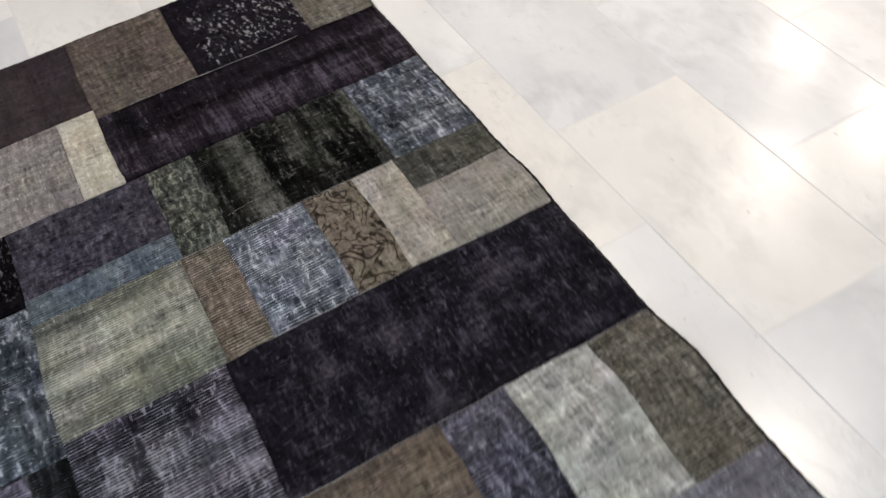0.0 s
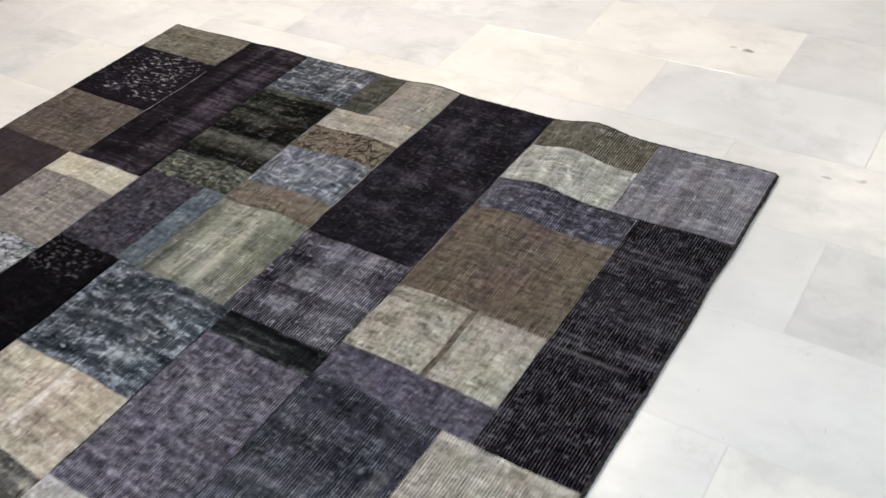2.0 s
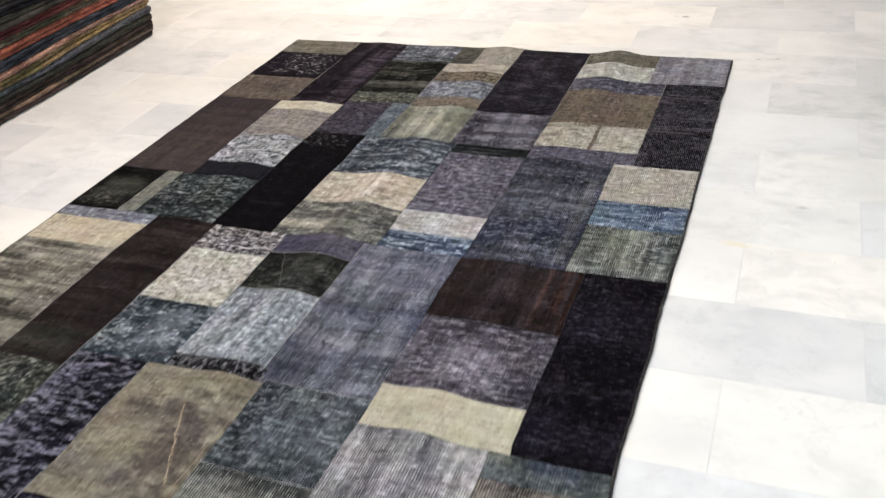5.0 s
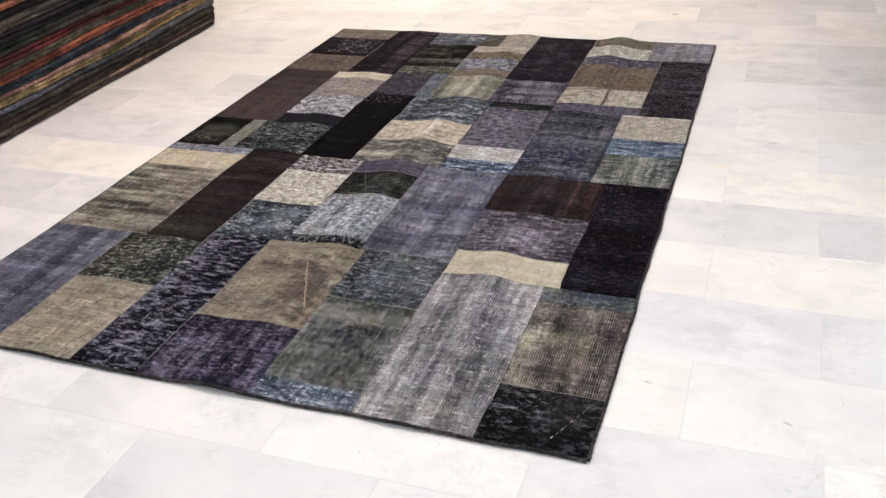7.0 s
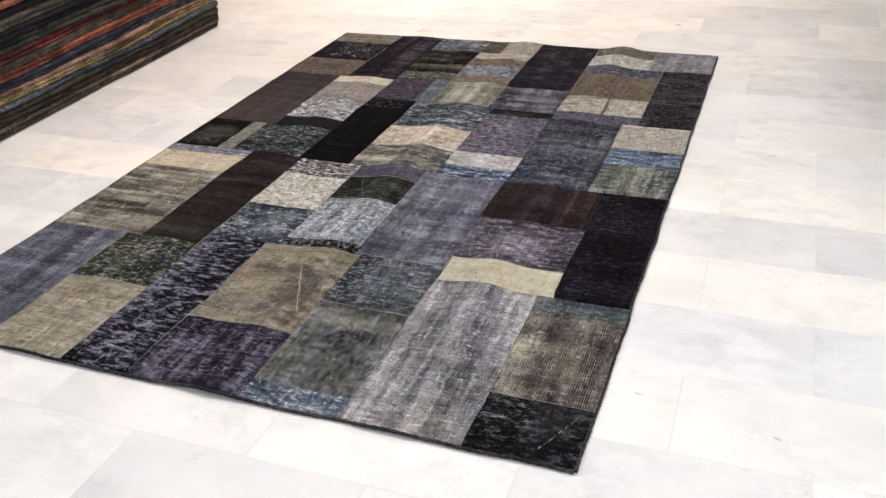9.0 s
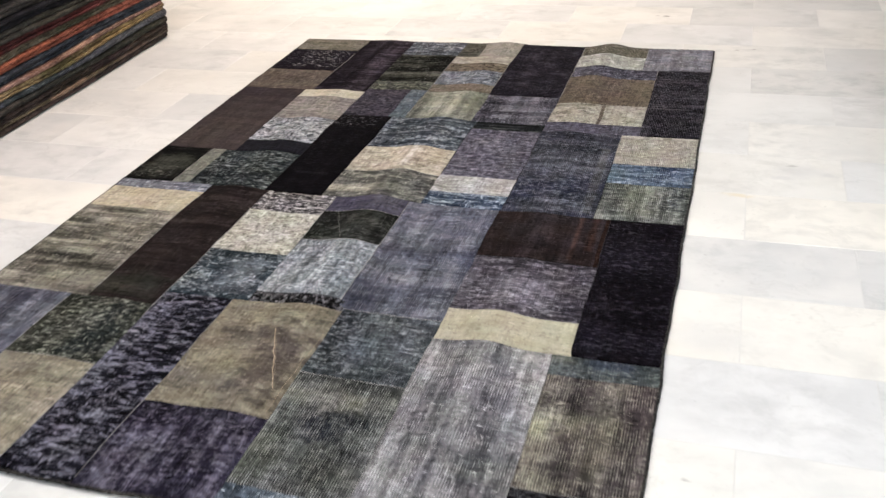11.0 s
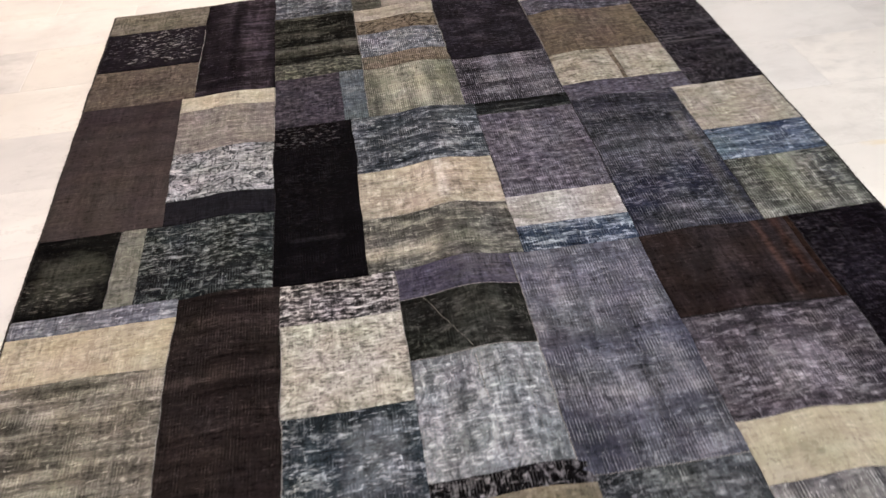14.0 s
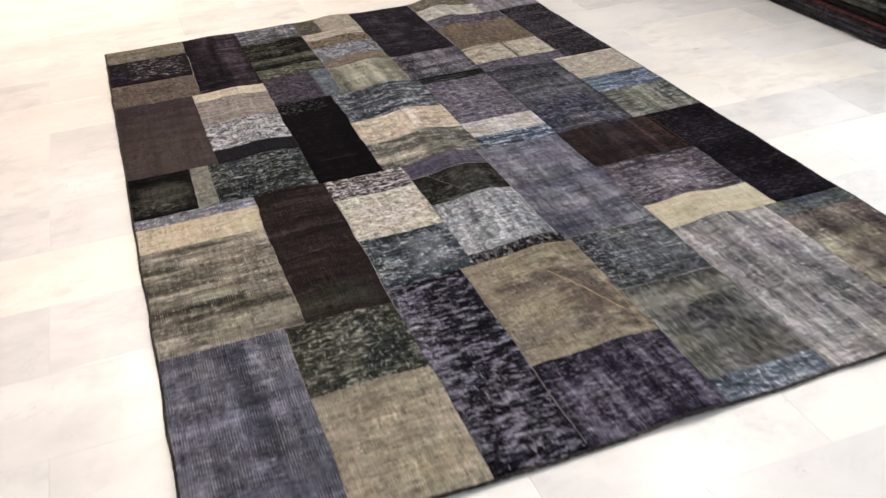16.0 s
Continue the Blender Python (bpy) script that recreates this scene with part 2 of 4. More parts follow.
def plain_cloth(name, colours, rough=0.95, bump=0.5, keep=0.56, gain=0.88, pieced=False):
    """Wool cloth: mottled, with a fine weave; a folded patchwork rug changes its tone from piece to piece along the fold."""
    s = Nodes(name)
    xyz = s.add("ShaderNodeTexCoord").outputs["Object"]
    a = s.noise(s.vmath("MULTIPLY", xyz, (9, 14, 40)), 1.0, 6, 0.7)
    b = s.noise(xyz, 160, 3, 0.7)
    f = s.math("MULTIPLY_ADD", s.math("SUBTRACT", b, 0.5), 1.0, a)
    stops = [(p, dye(c, keep, gain)) for p, c in zip((0.32, 0.5, 0.68), colours)]
    col = s.ramp(f, stops)
    along = s.add("ShaderNodeSeparateXYZ", {"Vector": xyz}).outputs[1]
    if pieced:
        piece = s.math("FLOOR", s.math("MULTIPLY_ADD", along, seed_of.uniform(2.6, 4.4), seed_of.uniform(5, 90)))
        chance = s.add("ShaderNodeTexWhiteNoise", {"W": piece}, noise_dimensions="1D")
        tone = s.add("ShaderNodeMapRange", {"Value": chance.outputs["Value"], "To Min": 0.66, "To Max": 1.3}).outputs[0]
        hue = s.vmath("ADD", s.vmath("MULTIPLY", chance.outputs["Color"], (0.16, 0.16, 0.22)), (0.92, 0.92, 0.88))
        col = s.vmath("MULTIPLY", s.vmath("MULTIPLY", col, hue), s.add("ShaderNodeCombineXYZ", {"X": tone, "Y": tone, "Z": tone}).outputs[0])
        rubbed = s.noise(s.vmath("MULTIPLY", xyz, (60, 75, 120)), 1.0, 3, 0.65)
        rubbed = s.math("ADD", rubbed, s.math("MULTIPLY", s.math("SUBTRACT", s.noise(xyz, 9, 2), 0.5), 0.5))
        worn = s.add("ShaderNodeMapRange", {"Value": rubbed, "From Min": 0.58, "From Max": 0.70, "To Min": 0.0, "To Max": 0.55}).outputs[0]
        col = s.mix(worn, col, tuple(1.5 * v + 0.03 for v in stops[2][1][:3]) + (1.0,))
        sunk = s.add("ShaderNodeMapRange", {"Value": rubbed, "From Min": 0.30, "From Max": 0.42, "To Min": 0.7, "To Max": 0.0}).outputs[0]
        col = s.mix(sunk, col, tuple(0.5 * v for v in stops[0][1][:3]) + (1.0,))
    s.put(s.shader.inputs["Base Color"], col)
    s.shader.inputs["Roughness"].default_value = rough
    s.shader.inputs["Specular IOR Level"].default_value = 0.2
    rows = s.math("SINE", s.math("MULTIPLY", along, 700.0))
    s.put(s.shader.inputs["Normal"], s.bump(s.math("MULTIPLY_ADD", rows, 0.25, f), bump, 0.003))
    return s.mat


STAIN, CLOUD, PIT = (0.62, 0.54, 0.38, 1), (0.50, 0.50, 0.51, 1), (0.22, 0.21, 0.20, 1)
FLOOR_MARKS = [
    (2.165, 1.585, 0.05, 0.014, STAIN, 0.6), (2.14, 1.60, 0.04, 0.012, STAIN, 0.4), (2.36, 1.80, 0.10, 0.06, CLOUD, 0.45), (2.33, 1.84, 0.02, 0.008, PIT, 0.4),
    (2.30, 1.742, 0.05, 0.02, CLOUD, 0.5), (2.44, 1.78, 0.03, 0.02, CLOUD, 0.5), (2.11, 0.80, 0.12, 0.07, CLOUD, 0.35), (1.766, 3.54, 0.016, 0.010, PIT, 0.9),
    (1.72, 3.55, 0.012, 0.008, PIT, 0.5), (2.12, 3.036, 0.012, 0.007, PIT, 0.6), (2.196, 3.057, 0.014, 0.008, PIT, 0.6), (2.098, 0.292, 0.012, 0.006, PIT, 0.5), (2.414, 0.224, 0.012, 0.006, PIT, 0.6),
]


def marble(name, per_piece, tone=(0.672, 0.670, 0.662), rough=(0.232, 0.266)):
    """Honed white marble: clouds, drifts of grey along the bed, wisps, pits and stains, each tile cut from another part of the block."""
    s = Nodes(name)
    xyz = s.add("ShaderNodeTexCoord").outputs["Object"]
    if per_piece:
        rnd = s.add("ShaderNodeObjectInfo").outputs["Random"]
    else:
        rnd = s.add("ShaderNodeNewGeometry").outputs["Random Per Island"]
    shift = s.add("ShaderNodeCombineXYZ", {"X": s.math("MULTIPLY", rnd, 61.0), "Y": s.math("MULTIPLY", rnd, 37.0), "Z": s.math("MULTIPLY", rnd, 17.0)}).outputs[0]
    p = s.vmath("ADD", xyz, shift)
    wander = s.vmath("MULTIPLY", s.add("ShaderNodeTexNoise", {"Vector": p, "Scale": 5.0, "Detail": 4.0}).outputs["Color"], (0.16, 0.10, 0))
    bed = s.vmath("MULTIPLY", s.vmath("ADD", p, wander), (1.0, 1.5, 1))
    span = lambda v, a, b, top: s.add("ShaderNodeMapRange", {"Value": v, "From Min": a, "From Max": b, "To Min": 0.0, "To Max": top}).outputs[0]
    shade = lambda k, warm=0.0: (tone[0] * k * (1 + warm), tone[1] * k, tone[2] * k * (1 - 1.6 * warm), 1)
    each, hue = s.math("FRACT", s.math("MULTIPLY", rnd, 7.31)), s.math("FRACT", s.math("MULTIPLY", rnd, 23.7))
    base = s.ramp(hue, [(0.0, shade(1.03, -0.006)), (0.5, shade(1.03, 0.004)), (1.0, shade(1.02, 0.022))])
    base = s.mix(s.math("MULTIPLY", each, 0.34), base, shade(0.82, -0.01))
    base = s.mix(span(s.noise(bed, 2.6, 4, 0.55), 0.38, 0.70, 0.8), base, shade(0.83, -0.008))
    drift = s.math("MULTIPLY", span(s.noise(bed, 9.0, 5, 0.62), 0.44, 0.68, 0.62), span(s.noise(p, 2.8, 2), 0.38, 0.62, 1.0))
    base = s.mix(drift, base, shade(0.70, -0.01))
    wisp = s.math("ABSOLUTE", s.math("SUBTRACT", s.noise(bed, 5.0, 7, 0.7, 0.5), 0.5))
    wisp = s.add("ShaderNodeMapRange", {"Value": wisp, "From Min": 0.0, "From Max": 0.026, "To Min": 0.28, "To Max": 0.0}).outputs[0]
    base = s.mix(s.math("MULTIPLY", wisp, span(s.noise(p, 3.6, 3), 0.50, 0.68, 1.0)), base, shade(0.55))
    base = s.mix(s.math("MULTIPLY", span(s.noise(bed, 42, 3, 0.6), 0.54, 0.72, 0.5), span(s.noise(p, 4.0, 2), 0.54, 0.70, 1.0)), base, shade(0.66))
    base = s.mix(span(s.noise(p, 70, 2, 0.5), 0.75, 0.79, 0.6), base, (0.24, 0.23, 0.22, 1))
    base = s.mix(span(s.noise(p, 3.0, 3, 0.5), 0.60, 0.84, 0.4), base, shade(0.90, 0.055))
    if per_piece:
        # marks of long use: (x, y, half width, half length, colour, amount)
        place = s.vmath("ADD", s.add("ShaderNodeNewGeometry").outputs["Position"], s.vmath("MULTIPLY", s.vmath("SUBTRACT", s.add("ShaderNodeTexNoise", {"Vector": p, "Scale": 22.0, "Detail": 4.0}).outputs["Color"], (0.5, 0.5, 0.5)), (0.05, 0.05, 0)))
        for mx, my, hx, hy, colour, amount in FLOOR_MARKS:
            d = s.add("ShaderNodeVectorMath", operation="LENGTH")
            s.put(d.inputs[0], s.vmath("MULTIPLY", s.vmath("SUBTRACT", place, (mx, my, 0)), (1 / hx, 1 / hy, 0)))
            base = s.mix(s.add("ShaderNodeMapRange", {"Value": d.outputs["Value"], "From Min": 0.3, "From Max": 1.2, "To Min": amount, "To Max": 0.0}, interpolation_type="SMOOTHSTEP").outputs[0], base, colour)
    s.put(s.shader.inputs["Base Color"], base)
    s.put(s.shader.inputs["Roughness"], s.add("ShaderNodeMapRange", {"Value": s.noise(p, 3, 3, 0.5), "From Min": 0.3, "From Max": 0.7, "To Min": rough[0], "To Max": rough[1]}).outputs[0])
    return s.mat


def painted(name, colour, rough=0.8):
    s = Nodes(name)
    n = s.noise(s.add("ShaderNodeTexCoord").outputs["Object"], 3.0, 5, 0.6)
    c2 = tuple(v * 0.92 for v in colour[:3]) + (1,)
    s.put(s.shader.inputs["Base Color"], s.ramp(n, [(0.35, c2), (0.65, colour)]))
    s.shader.inputs["Roughness"].default_value = rough
    return s.mat


def lamp_glow(name, colour, strength):
    s = Nodes(name)
    s.shader.inputs["Base Color"].default_value = (0.8, 0.8, 0.8, 1)
    s.shader.inputs["Emission Color"].default_value = (*colour, 1)
    s.shader.inputs["Emission Strength"].default_value = strength
    return s.mat


MARBLE, MARBLE_REST = marble("white_marble", True), marble("white_marble_rest", False)
MARBLE_GREY = marble("grey_marble", True, (0.608, 0.610, 0.614))
MARBLE_PALE = marble("pale_grey_marble", True, (0.62, 0.620, 0.622))
MARBLE_CREAM = marble("cream_marble", True, (0.690, 0.678, 0.650))
MARBLE_GREY_SHINY = marble("polished_grey_marble", True, (0.608, 0.610, 0.614), (0.175, 0.205))
MARBLE_CREAM_SHINY = marble("polished_cream_marble", True, (0.690, 0.678, 0.650), (0.175, 0.205))
GROUT = painted("grout", (0.54, 0.535, 0.525, 1), 0.9)
WALL = painted("wall_paint", (0.78, 0.76, 0.72, 1))
CEIL = painted("ceiling_paint", (0.82, 0.81, 0.79, 1))
RING = painted("lamp_ring_metal", (0.75, 0.74, 0.72, 1), 0.35)


# ---- mesh helpers ----
def mesh_of(name, verts, faces, material, smooth=False):
    me = bpy.data.meshes.new(name)
    me.from_pydata(verts, [], faces)
    me.materials.append(material)
    if smooth:
        me.polygons.foreach_set("use_smooth", [True] * len(me.polygons))
    me.update()
    return me


def part(name, me, parent, label=""):
    ob = new(name, me)
    ob.parent = parent
    return tagged(ob, label)


def box_mesh(name, x0, x1, y0, y1, z0, z1, material):
    v = [(x, y, z) for z in (z0, z1) for y in (y0, y1) for x in (x0, x1)]
    return mesh_of(name, v, [(0, 2, 3, 1), (4, 5, 7, 6), (0, 1, 5, 4), (2, 6, 7, 3), (0, 4, 6, 2), (1, 3, 7, 5)], material)


# ---- the unseen room that closes the place ----
WEST, EAST, SOUTH, NORTH = -4.6, 6.1, -5.2, 9.0
tagged(new("wall_west", box_mesh("wall_west", WEST - 0.2, WEST, SOUTH, NORTH, 0, CEILING, WALL)), "plain off-white painted wall", "wall", kind="structure")
tagged(new("wall_north", box_mesh("wall_north", WEST - 0.2, EAST + 0.2, NORTH, NORTH + 0.2, 0, CEILING, WALL)), "plain off-white painted wall", "wall", kind="structure")


def open_wall(name, boxes, label):
    me, bm = bpy.data.meshes.new(name), bmesh.new()
    for x0, x1, y0, y1, z0, z1 in boxes:
        m = Matrix.Translation(((x0 + x1) / 2, (y0 + y1) / 2, (z0 + z1) / 2)) @ Matrix.Diagonal((x1 - x0, y1 - y0, z1 - z0, 1))
        bmesh.ops.create_cube(bm, size=1, matrix=m)
    bm.to_mesh(me)
    bm.free()
    me.materials.append(WALL)
    tagged(new(name, me), label, "wall", kind="structure")


# both openings are made up, to go with the two cool lamps
open_wall("wall_south", [(x0, x1, SOUTH - 0.2, SOUTH, z0, z1) for x0, x1, z0, z1 in (
    (WEST - 0.2, -2.4, 0, CEILING), (5.4, EAST + 0.2, 0, CEILING), (-2.4, 5.4, 0, 0.35), (-2.4, 5.4, 2.65, CEILING))], "unseen off-white wall with a wide opening added for a cool lamp")
open_wall("wall_east", [(EAST, EAST + 0.2, y0, y1, z0, z1) for y0, y1, z0, z1 in (
    (SOUTH, -2.4, 0, CEILING), (5.4, NORTH, 0, CEILING), (-2.4, 5.4, 0, 1.45), (-2.4, 5.4, 2.7, CEILING))], "unseen off-white wall with a high opening added for a cool lamp")
tagged(new("ceiling", box_mesh("ceiling", WEST - 0.2, EAST + 0.2, SOUTH - 0.2, NORTH + 0.2, CEILING, CEILING + 0.2, CEIL)), "white painted ceiling", "ceiling", kind="structure")


def downlight(x, y, colour):
    base = tagged(new("downlight"), "round recessed ceiling downlight, lit, out of view", "ceiling lamp", group="downlights in the ceiling")
    base.location = (x, y, CEILING)
    n, v, fcs = 32, [], []
    for r, z in ((0.135, 0.0), (0.135, -0.006), (0.128, -0.012), (0.112, -0.012), (0.106, -0.006)):
        v += [(r * math.cos(2 * math.pi * i / n), r * math.sin(2 * math.pi * i / n), z) for i in range(n)]
    for k in range(4):
        fcs += [(k * n + i, k * n + (i + 1) % n, (k + 1) * n + (i + 1) % n, (k + 1) * n + i) for i in range(n)]
    part("ring", mesh_of("ring", v, fcs, RING, True), base)
    disc = [(0.106 * math.cos(2 * math.pi * i / n), 0.106 * math.sin(2 * math.pi * i / n), -0.007) for i in range(n)]
    part("diffuser", mesh_of("diffuser", disc, [tuple(range(n))], lamp_glow("lamp_diffuser", colour, 1.5)), base, "glowing frosted diffuser")


# one housing for each lamp, the added ones too
for lx, ly, colour, power in KNOWN_AND_ADDED_LAMPS:
    downlight(lx, ly, colour)


# ---- the patchwork rug ----
RUG_W, RUG_L, THICK = 2.0, 3.0, 0.009


def bell(v, c, w):
    return math.exp(-((v - c) / w) ** 2)


def ripple(x, y):
    """Soft folds that run along the rug's length."""
    z = 0.012 * bell(x, 0.47 + 0.02 * math.sin(1.7 * y), 0.075) * (0.35 + 0.65 * bell(y, 1.75, 0.75))
    z += 0.021 * bell(x, 1.03 + 0.015 * math.sin(2.3 * y + 1), 0.085) * (0.45 + 0.55 * bell(y, 1.35, 0.9))
    z += 0.018 * bell(x, 1.545 + 0.02 * math.sin(2.1 * y), 0.07) * (0.30 + 0.70 * bell(y, 3.0, 0.55) + 0.75 * bell(y, 0.64, 0.26))
    z += 0.006 * bell(x, 0.80, 0.06) * bell(y, 2.6, 0.5)
    z += 0.0022 * (1 + noise.noise((2.6 * x, 2.2 * y, 4.0)))
    return z + 0.0006


def wobble(x, y):
    """Hand-sewn seams are never quite straight."""
    k = min(1.0, 8 * min(x, RUG_W - x, y, RUG_L - y))
    edge = 0.0035 * noise.noise((2.0 * x + 5, 2.0 * y, 1.0)) + (1 - k) * 0.0055 * noise.noise((6.0 * x, 6.0 * y, 31.0)) + (1 - k) * 0.0015 * noise.noise((24.0 * x, 24.0 * y, 3.0))
    u = min(1.0, max(0.0, (y - 2.2) / 0.8))
    x += 0.024 + (1 - y / 3) * (0.010 - 0.012 * x)
    return (x + k * (0.006 * noise.noise((5 * x, 5 * y, 7.7)) + 0.0022 * noise.noise((26 * x, 26 * y, 2.7))) + edge,
            y - 0.026 + 0.014 * u * u * (3 - 2 * u) + k * (0.006 * noise.noise((5 * x, 5 * y, 17.7)) + 0.0022 * noise.noise((26 * x, 26 * y, 12.7))) + edge)


rug = tagged(new("patchwork_rug"), "worn grey, black, beige and blue patchwork rug on marble floor", "rug")


def stations(a, b, step):
    n = max(2, round((b - a) / step))
    return [a, a + 0.0025, a + 0.007] + [a + (b - a) * i / n for i in range(1, n)] + [b - 0.007, b - 0.0025, b]


def patch(x0, x1, y0, y1, label, *colours, **style):
    material = worn_pile("pile_" + label.replace(" ", "_").replace(",", ""), (x0, x1, y0, y1), *colours, **style)
    xs, ys = stations(x0, x1, 0.018), stations(y0, y1, 0.022)
    nx, ny, v = len(xs), len(ys), []
    for j, y in enumerate(ys):
        for i, x in enumerate(xs):
            rim = min(i, j, nx - 1 - i, ny - 1 - j)
            sink = (0.0024, 0.0005, 0.0)[min(rim, 2)]
            px, py = wobble(x, y)
            v.append((px, py, ripple(x, y) + THICK - sink))
    fcs = [(j * nx + i, j * nx + i + 1, (j + 1) * nx + i + 1, (j + 1) * nx + i) for j in range(ny - 1) for i in range(nx - 1)]
    part("patch", mesh_of("patch", v, fcs, material, True), rug, label + " patch")


# against the left long edge
patch(0, 0.337, 2.84, 3.0, "olive grey", "4a463c", "6c6757", "8a8472", wear=0.4, broad=0.5, bands=0.5)
patch(0, 0.337, 2.56, 2.84, "black flecked with white", "150f18", "241c27", "3a343c", wear=0.5, fleck=0.2, zones=((0, 0.3, 0, 1, "1c1620", 0.6, 0.05), (0.32, 1, 0.05, 0.95, "b5b2b0", 0.8, 0.03, 0.35), (0, 0.4, 0.2, 0.8, "8a8688", 0.5, 0.05, 0.2)))
patch(0, 0.337, 2.32, 2.56, "mottled brown", "453c32", "62564a", "786d5c", wear=0.5, size=34, zones=((0.5, 0.8, 0.3, 0.6, "433a33", 0.5, 0.04), (0, 1, 0.75, 1, "6a6050", 0.5, 0.04)))
patch(0, 0.300, 1.665, 2.32, "plain dark brown", "352c2b", "483d3b", "574b46", nap=0.6, wear=0.3, size=12, wide=0.4, fleck=0, pits=0.1, rib=0.1, zones=((0, 1, 0.72, 1, "3d3238", 0.6, 0.08), (0.1, 0.7, 0, 0.35, "50463d", 0.5, 0.08)))
patch(0, 0.200, 1.378, 1.665, "black and moss", "0b0a0b", "191817", "38382f", wear=0.6, broad=0.6, size=16, zones=((0.35, 1, 0.15, 0.6, "4a4b3d", 0.75, 0.05), (0, 0.5, 0.7, 1, "100f10", 0.7, 0.04), (0, 1, 0, 0.3, "8a8878", 0.5, 0.04, 0.5)))
patch(0, 0.364, 1.318, 1.378, "narrow blue grey", "40434f", "696d78", "9a9da4", bands=0.9, fleck=0.5)
patch(0, 0.364, 1.17, 1.318, "beige", "8e8266", "aa9c7c", "c0b496", nap=0.8, wear=0.4, knots=0.8, stripes=0.3, fleck=0.15, pits=0.1)
patch(0, 0.364, 0.66, 1.17, "olive with cross streaks", "35322a", "706b5b", "a09a85", wear=0.4, size=12, stretch=(0.5, 3), bands=0.7, broad=1.0, stripes=0.3, fleck=0.35, rib=0.35,
      zones=((0.0, 0.75, 0.28, 0.34, "2a2722", 0.85, 0.025), (0.0, 0.6, 0.5, 0.55, "35322c", 0.8, 0.025), (0, 0.35, 0.68, 0.78, "38362e", 0.7, 0.03), (0.5, 1, 0.02, 0.18, "9a937e", 0.6, 0.04)))
patch(0, 0.310, 0, 0.66, "ribbed slate blue", "383944", "5e606d", "868792", wear=0.35, size=14, stripes=0.4, wide=0.8, broad=0.4, rib=0.55, fleck=0.2, zones=((0, 1, 0.88, 1, "4a4756", 0.6, 0.04), (0.1, 0.9, 0.5, 0.56, "8488a0", 0.4, 0.03), (0.55, 0.8, 0.3, 0.9, "383b4a", 0.55, 0.04)))
# second column
patch(0.337, 0.578, 2.32, 3.0, "black violet", "16101a", "30272f", "5c515e", wear=0.3, bands=1.2, broad=0.4, wide=0.9, fleck=0.15, zones=((0, 0.14, 0, 1, "120d15", 0.8, 0.02), (0.5, 0.62, 0.05, 0.8, "150f18", 0.6, 0.02)))
patch(0.300, 0.578, 2.235, 2.32, "pale beige", "928a72", "aaa288", "c0b9a0", wear=0.5)
patch(0.300, 0.578, 2.0, 2.235, "pale pinkish grey", "625b55", "837b73", "a69e94", wear=0.5, size=40, bands=0.8, broad=0.4, rib=0.4, fleck=0.3)
patch(0.300, 0.578, 1.766, 2.0, "white scrolled", "3c4146", "8d9193", "bcbebe", wear=0.7, size=34, stretch=(1, 1.4), vein=0.95, fleck=0.4, pits=0.6)
patch(0.300, 0.578, 1.660, 1.766, "narrow navy", "19181e", "25242b", "35343c", wear=0.25, fleck=0, pits=0)
patch(0.200, 0.262, 1.378, 1.665, "narrow moss", "4b4c40", "707164", "8a8978", wear=0.5)
patch(0.262, 0.578, 1.372, 1.660, "dark bottle green", "0e1314", "2d3432", "79817c", wear=1.2, size=44, knots=0.8, fleck=0.5, rib=0.35, tint="1c2a33", zones=((0, 1, 0, 0.28, "202428", 0.85, 0.05), (0.25, 0.55, 0, 0.45, "1f262b", 0.6, 0.04), (0, 1, 0.3, 1, "a2aaa5", 0.5, 0.04, 0.5)))
patch(0.364, 0.594, 0.66, 1.372, "dark chocolate", "1b1413", "302624", "4e413c", rib=0.45, wear=0.35, size=14, stretch=(0.5, 3), bands=0.5, broad=0.7, fleck=0.2, zones=((0, 1, 0, 0.12, "3a3b30", 0.75, 0.05), (0, 1, 0.88, 1, "1a1415", 0.5, 0.05)))
patch(0.310, 0.594, 0.38, 0.66, "mottled moss", "151713", "434539", "8a8d7a", wear=0.8, size=38, stretch=(1, 2.2), fleck=0.6, pits=0.4, zones=((0.65, 1, 0.0, 0.75, "252d30", 0.8, 0.05), (0, 0.4, 0.55, 1, "1e1f1a", 0.6, 0.05)))
patch(0.310, 0.594, 0, 0.38, "sandy tan", "6c634e", "8b8168", "aaa188", wear=0.5, size=22, bands=0.4, broad=0.4, fleck=0.2, zones=((0.05, 0.9, 0.58, 0.61, "a59a80", 0.6, 0.012), (0.4, 0.65, 0.62, 0.85, "736a56", 0.6, 0.03), (0, 1, 0.88, 1, "7c745f", 0.5, 0.03)))
# third column
patch(0.578, 0.85, 2.81, 3.0, "washed blue", "262b33", "545b65", "9a9ea4", wear=0.5, bands=0.9, stripes=0.9, wide=0.5, broad=0.5, fleck=0.5, rib=0.4, zones=((0, 1, 0, 1, "b4b8bc", 0.5, 0.04, 0.4),))
patch(0.578, 0.85, 2.46, 2.81, "black and olive streaked", "060605", "21211d", "66675a", rib=0.4, wear=0.6, size=20, stretch=(0.45, 2.4), bands=0.7, broad=0.9, fleck=0.35, pits=0.5, zones=((0, 0.85, 0.52, 0.58, "4e4f44", 0.6, 0.02), (0.1, 1, 0.66, 0.8, "0a0a0a", 0.75, 0.02), (0, 0.9, 0.28, 0.4, "0c0c0b", 0.75, 0.02), (0, 1, 0.06, 0.2, "555647", 0.5, 0.03)))
patch(0.578, 0.85, 2.36, 2.46, "speckled moss", "1e201b", "494b42", "84866f", wear=1.0, size=48, fleck=0.5)
